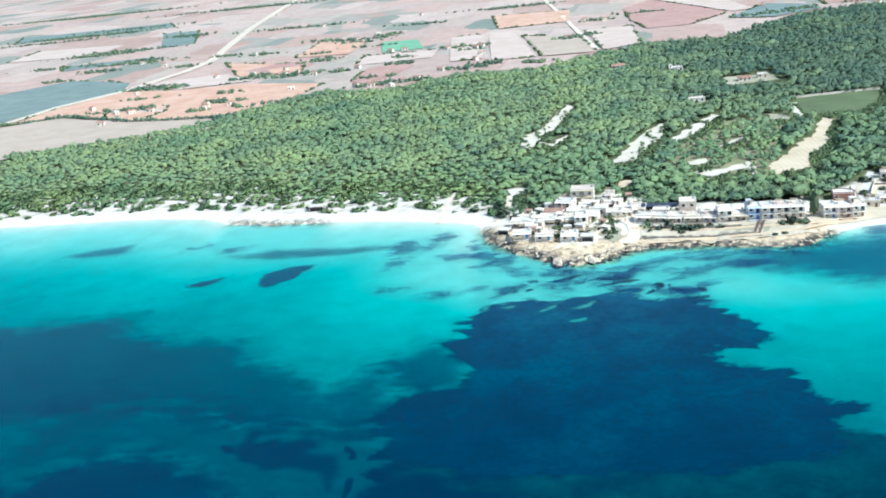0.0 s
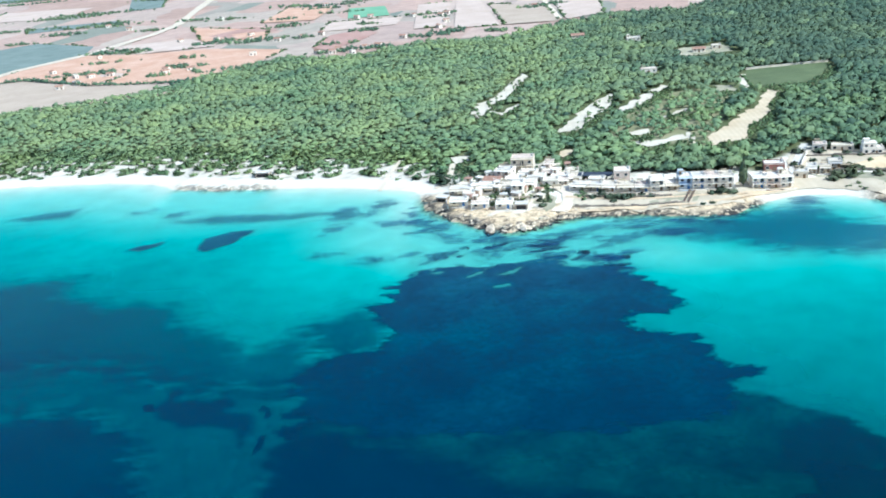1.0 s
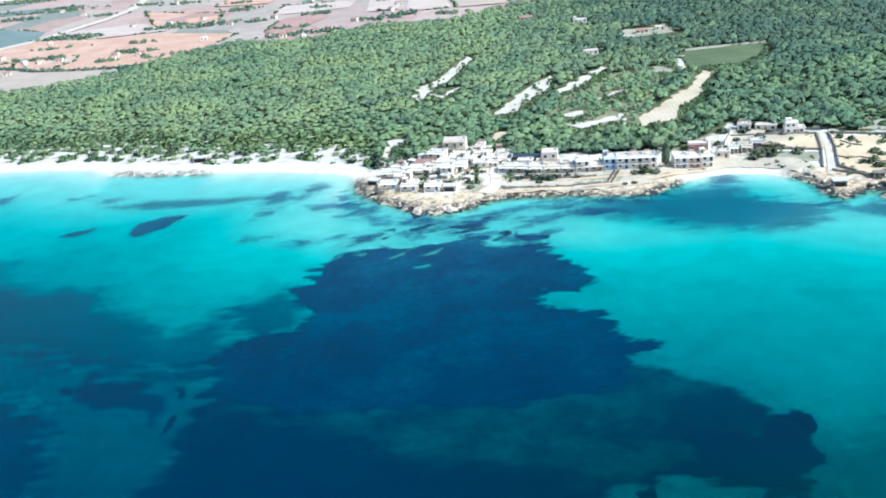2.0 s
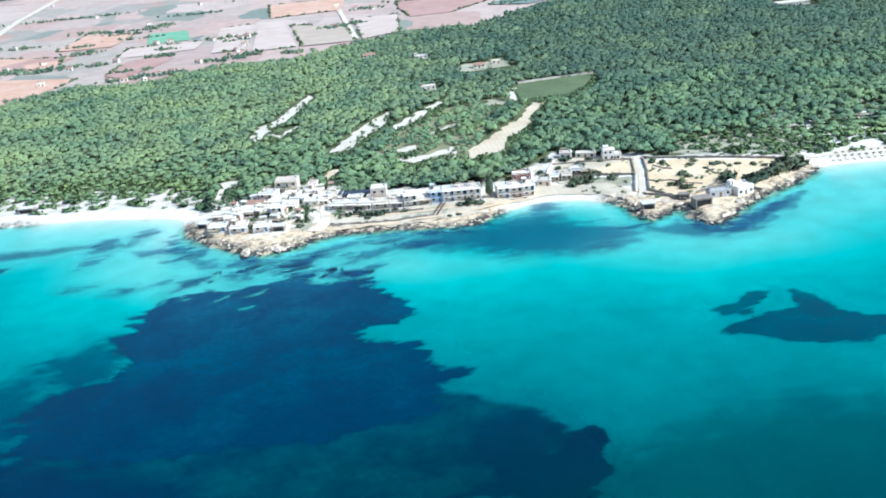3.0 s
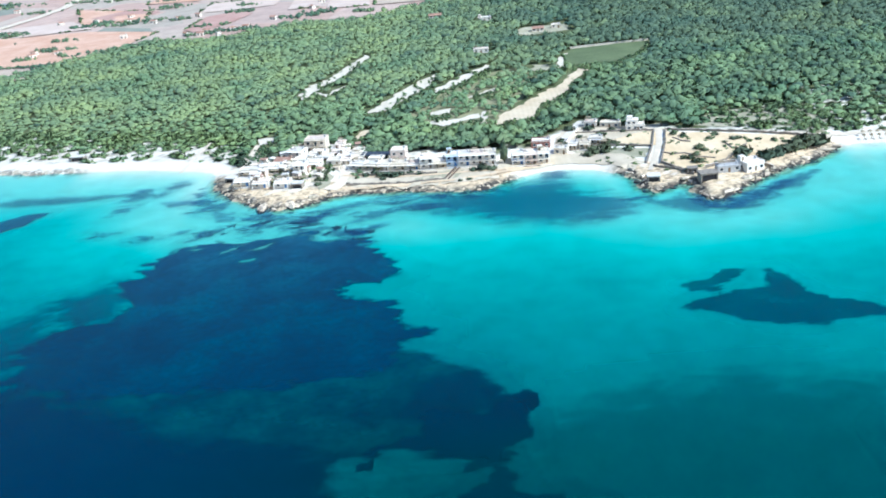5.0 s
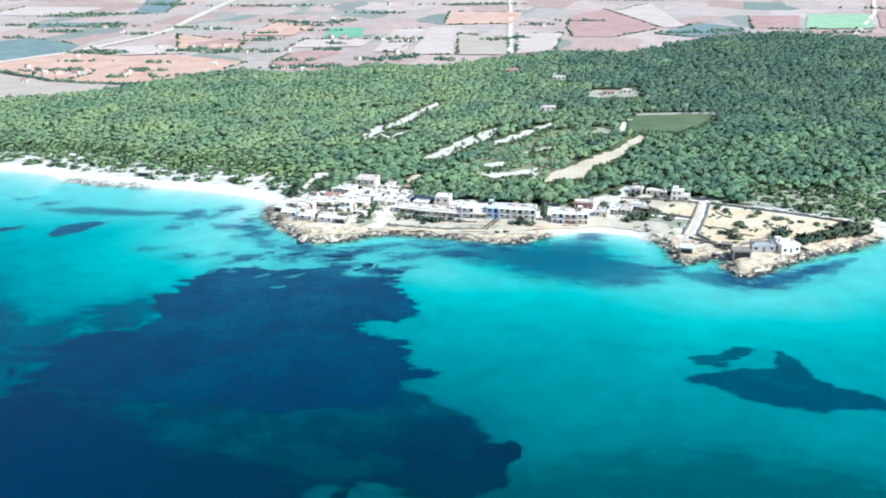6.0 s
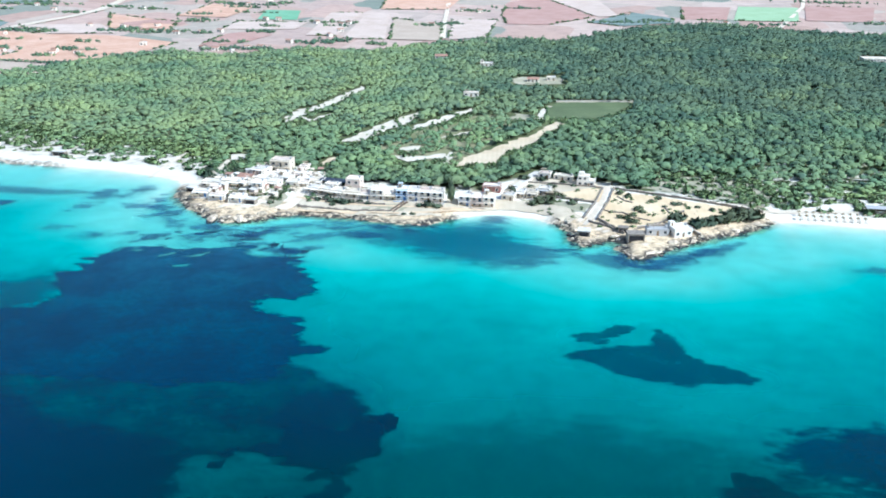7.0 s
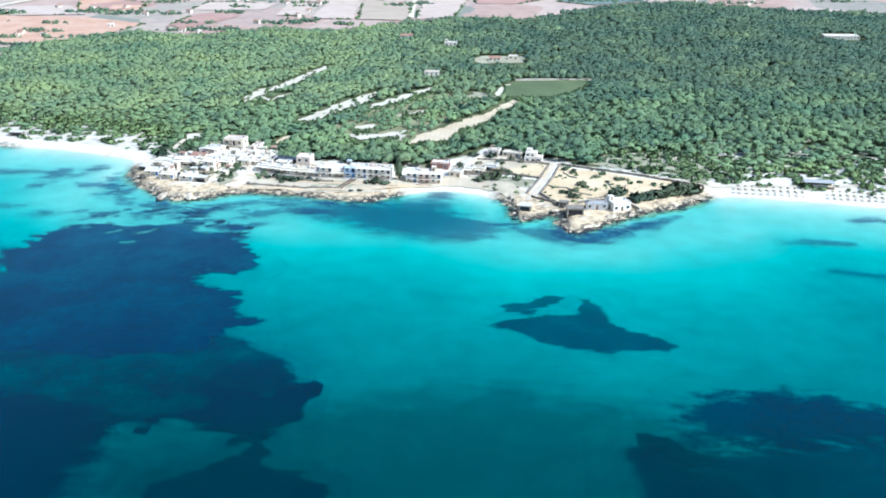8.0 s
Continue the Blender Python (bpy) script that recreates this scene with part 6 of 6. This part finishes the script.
first, bed_ = parasol(), lounger()
used = 0
for (ax, ay), (bx_, by_), cnt in (((272, 388), (300, 384.5), 10), ((271, 383.5), (299, 380.5), 10), ((313, 382), (340, 377.5), 10), ((312, 377.5), (338, 373), 10), ((346, 376.5), (370, 372), 8)):
    for k in range(cnt):
        x, y = ax + (bx_ - ax) * k / (cnt - 1), ay + (by_ - ay) * k / (cnt - 1)
        z = gz(x, y)
        m1, m2 = pose(x, y, z, 0, 0, k * 31), pose(x + 1.0, y - 0.6, z + 0.02, 0, 0, 8)
        if used == 0:
            first.matrix_basis, bed_.matrix_basis = m1, m2
        else:
            copy_thing(first, m1)
            copy_thing(bed_, m2)
        used += 1


def kiosk(x, y, turn):
    ob = empty("beach_bar", "low beach bar with a flat dark roof", "kiosk")
    part("deck", boxes((-7, 7, -2.5, 3, -0.6, 0.25)), WOOD, ob)
    part("back_wall", boxes((-6, 6, 2.4, 2.6, 0.252, 2.5)), WOOD, ob)
    part("counter", boxes((-4, 4, -0.4, 0.3, 0.252, 1.3)), WHITE, ob)
    part("roof", boxes((-6.8, 6.8, -2.4, 3, 2.7, 2.9)), GREY, ob, "flat grey roof")
    for px_ in (-6.4, -2.1, 2.1, 6.2):
        part("post", boxes((px_, px_ + 0.18, -2.2, -2.02, 0.252, 2.7)), WOOD, ob)
        part("post", boxes((px_, px_ + 0.18, 2.1, 2.28, 0.252, 2.7)), WOOD, ob)
    ob.matrix_basis = pose(x, y, gz(x, y), 0, 0, turn)


kiosk(310, 393, -6)


def pergola(x, y, turn, w, d):
    ob = empty("pergola", "reed-roofed pergola on a terrace", "pergola", "pergolas before the houses")
    for sx_ in (-w / 2, w / 2 - 0.12):
        for sy_ in (-d / 2, d / 2 - 0.12):
            part("post", boxes((sx_, sx_ + 0.12, sy_, sy_ + 0.12, -0.5, 2.2)), WOOD, ob)
    part("beam", boxes((-w / 2 - 0.1, w / 2 + 0.1, -d / 2, -d / 2 + 0.1, 2.2, 2.32)), WOOD, ob)
    part("beam", boxes((-w / 2 - 0.1, w / 2 + 0.1, d / 2 - 0.1, d / 2, 2.2, 2.32)), WOOD, ob)
    part("reed_mat", boxes((-w / 2 - 0.2, w / 2 + 0.2, -d / 2 - 0.2, d / 2 + 0.2, 2.32, 2.38)), THATCH, ob, "brown reed matting")
    ob.matrix_basis = pose(x, y, gz(x, y), 0, 0, turn)


for a in [(-3, 398.5, -6, 4, 2.4), (-6, 384, -8, 4, 2.2), (10, 386, -8, 4, 2.2), (19, 386.5, -8, 4, 2.4), (1, 391, -8, 4, 2.2), (24, 386.5, -4, 4, 2.4), (50, 394.5, -14, 4, 2.0), (57, 392, -14, 4, 2.0), (74, 388.5, -6, 4, 2.0), (86, 387.5, -2, 4, 2.0), (8.5, 400, -12, 3.5, 2.4), (38, 399.5, -12, 3.5, 2.4), (16.5, 398.5, -10, 3.5, 2.4), (36, 412, -14, 3, 2.2), (146, 401, -16, 3.5, 2.4), (160, 402.5, -14, 3.5, 2.4)]:
    pergola(*a)


def shadow_canopy(x, y, turn, w, d, h):
    """A long low dark sheet and front edge on steel posts, added in place of shadow."""
    ob = empty("car_shelter", "long dark roof added for the shadowed area behind the row houses", "shelter")
    part("roof", boxes((-w / 2, w / 2, -d / 2, d / 2, h, h + 0.12)), SHADOW_DARK, ob, "dark blue-grey sheet in place of shadow")
    part("front_edge", boxes((-w / 2, w / 2, -d / 2 - 0.1, -d / 2 - 0.004, h - 0.15, h + 0.2)), SHADOW_DARK, ob)
    for k in range(5):
        for sy_ in (-d / 2 + 0.1, d / 2 - 0.22):
            px_ = -w / 2 + 0.1 + k * (w - 0.32) / 4
            part("post", boxes((px_, px_ + 0.12, sy_, sy_ + 0.12, -0.5, h)), METAL, ob)
    ob.matrix_basis = pose(x, y, gz(x, y), 0, 0, turn)


shadow_canopy(55.5, 411, -12, 15, 6, 2.6)


def garden_wall(line, material, label, high=1.3):
    """A rendered wall with a coping, run by run."""
    ob = empty("garden_wall", label, "wall")
    for a, b in zip(line[:-1], line[1:]):
        ln, ang = math.hypot(b[0] - a[0], b[1] - a[1]), math.atan2(b[1] - a[1], b[0] - a[0])
        mx, my = (a[0] + b[0]) / 2, (a[1] + b[1]) / 2
        run = part("wall_run", boxes((-ln / 2, ln / 2, -0.12, 0.12, -1.2, high)), material, ob)
        run.matrix_basis = Matrix.Translation((mx, my, gz(mx, my))) @ Euler((0, 0, ang)).to_matrix().to_4x4()
        part("coping", boxes((-ln / 2 - 0.05, ln / 2 + 0.05, -0.18, 0.18, high, high + 0.08)), CONCRETE, run)
    return ob


for line, m, lab in [
    ([(-10, 399), (-9, 388), (-8, 384.5)], WHITE, "white garden wall round the end house"),
    ([(0, 408), (2, 400), (11, 397.5)], CREAM, "cream garden wall between the houses"),
    ([(31, 398), (30, 388), (21, 383.5)], CREAM, "cream yard wall above the rocks"),
    ([(-8, 420), (2, 418), (5, 411)], WHITE, "white garden wall beside the dunes"),
    ([(11, 424), (14, 430), (15, 438)], CREAM, "cream wall below the large house"),
    ([(50, 420), (54, 412), (60, 404)], WHITE, "white yard wall behind the row"),
    ([(64, 403), (76, 400), (90, 399.5), (110, 399)], STONE, "long stone wall behind the row of houses"),
    ([(139.5, 401), (145, 413), (152, 429)], WHITE, "white wall along the street"),
    ([(171, 624.5), (198, 627.5), (224, 630.5)], CREAM, "pale wall along the vineyard's far side"),
    ([(196, 358), (206, 362), (217, 362), (222, 352)], STONE, "stone wall round the headland house"),
]:
    garden_wall(line, m, lab)


def slipway(x0, y0, x1, y1):
    """Two dark boat rails on sleepers down the gravel bank."""
    ob = empty("slipway", "dark boat rails running down the gravel bank", "slipway")
    ln, ang = math.hypot(x1 - x0, y1 - y0), math.atan2(y1 - y0, x1 - x0)
    za, zb = gz(x0, y0) + 0.4, gz(x1, y1) + 0.4
    for s in (-0.9, 0.9):
        part("rail", boxes((0, ln, s - 0.4, s + 0.4, 0, 0.35)), BARK, ob)
    for k in range(int(ln / 1.5)):
        part("sleeper", boxes((k * 1.5, k * 1.5 + 0.3, -1.2, 1.2, -0.25, -0.004)), STONE, ob)
    ob.matrix_basis = Matrix.Translation((x0, y0, za)) @ Euler((0, -math.atan2(zb - za, ln), ang), "XYZ").to_matrix().to_4x4()


slipway(93, 386, 88, 373)
# low plants in yards and between houses, thickened to stand in for shadows and clutter
n_ = 1600
vx, vy = rng.uniform(-16, 60, n_), rng.uniform(384, 462, n_)
edge_ = np.interp(vx, [p[0] for p in FRONT], [p[1] for p in FRONT])
okv = (shore(vx, vy) > 14) & (vy < edge_ + 4) & (fbm(vx, vy, 13, 91) > 0.04) & (line_gap([(44, 412), (42, 402), (40, 388), (37, 378)], vx, vy) > 4)
vx, vy = vx[okv], vy[okv]
vs_ = rng.uniform(0.4, 1.2, len(vx))
tagged(scatter("yard_plants", BUSHES, np.stack([vx, vy, ground_z(vx, vy) - 0.1], -1), np.stack([vs_, vs_], -1), np.clip(rng.normal(0.2, 0.2, len(vx)), 0, 1), 12, SHRUB),
       "small dark garden bushes, some in place of shadows, between white houses", "shrub", kind="stuff")
n_ = 900
vx, vy = rng.uniform(150, 255, n_), rng.uniform(345, 418, n_)
okv = (shore(vx, vy) > 7) & (fbm(vx, vy, 16, 92) > 0.28) & (line_gap([(189, 420), (184, 395), (177, 371), (174, 362)], vx, vy) > 4)
vx, vy = vx[okv], vy[okv]
vs_ = rng.uniform(0.25, 0.75, len(vx))
tagged(scatter("dry_tufts", BUSHES, np.stack([vx, vy, ground_z(vx, vy) - 0.05], -1), np.stack([vs_ * 1.3, vs_], -1), np.clip(rng.normal(0.3, 0.2, len(vx)), 0, 1), 13, SHRUB),
       "low dry tufts on the straw-coloured headland", "grass", kind="stuff")
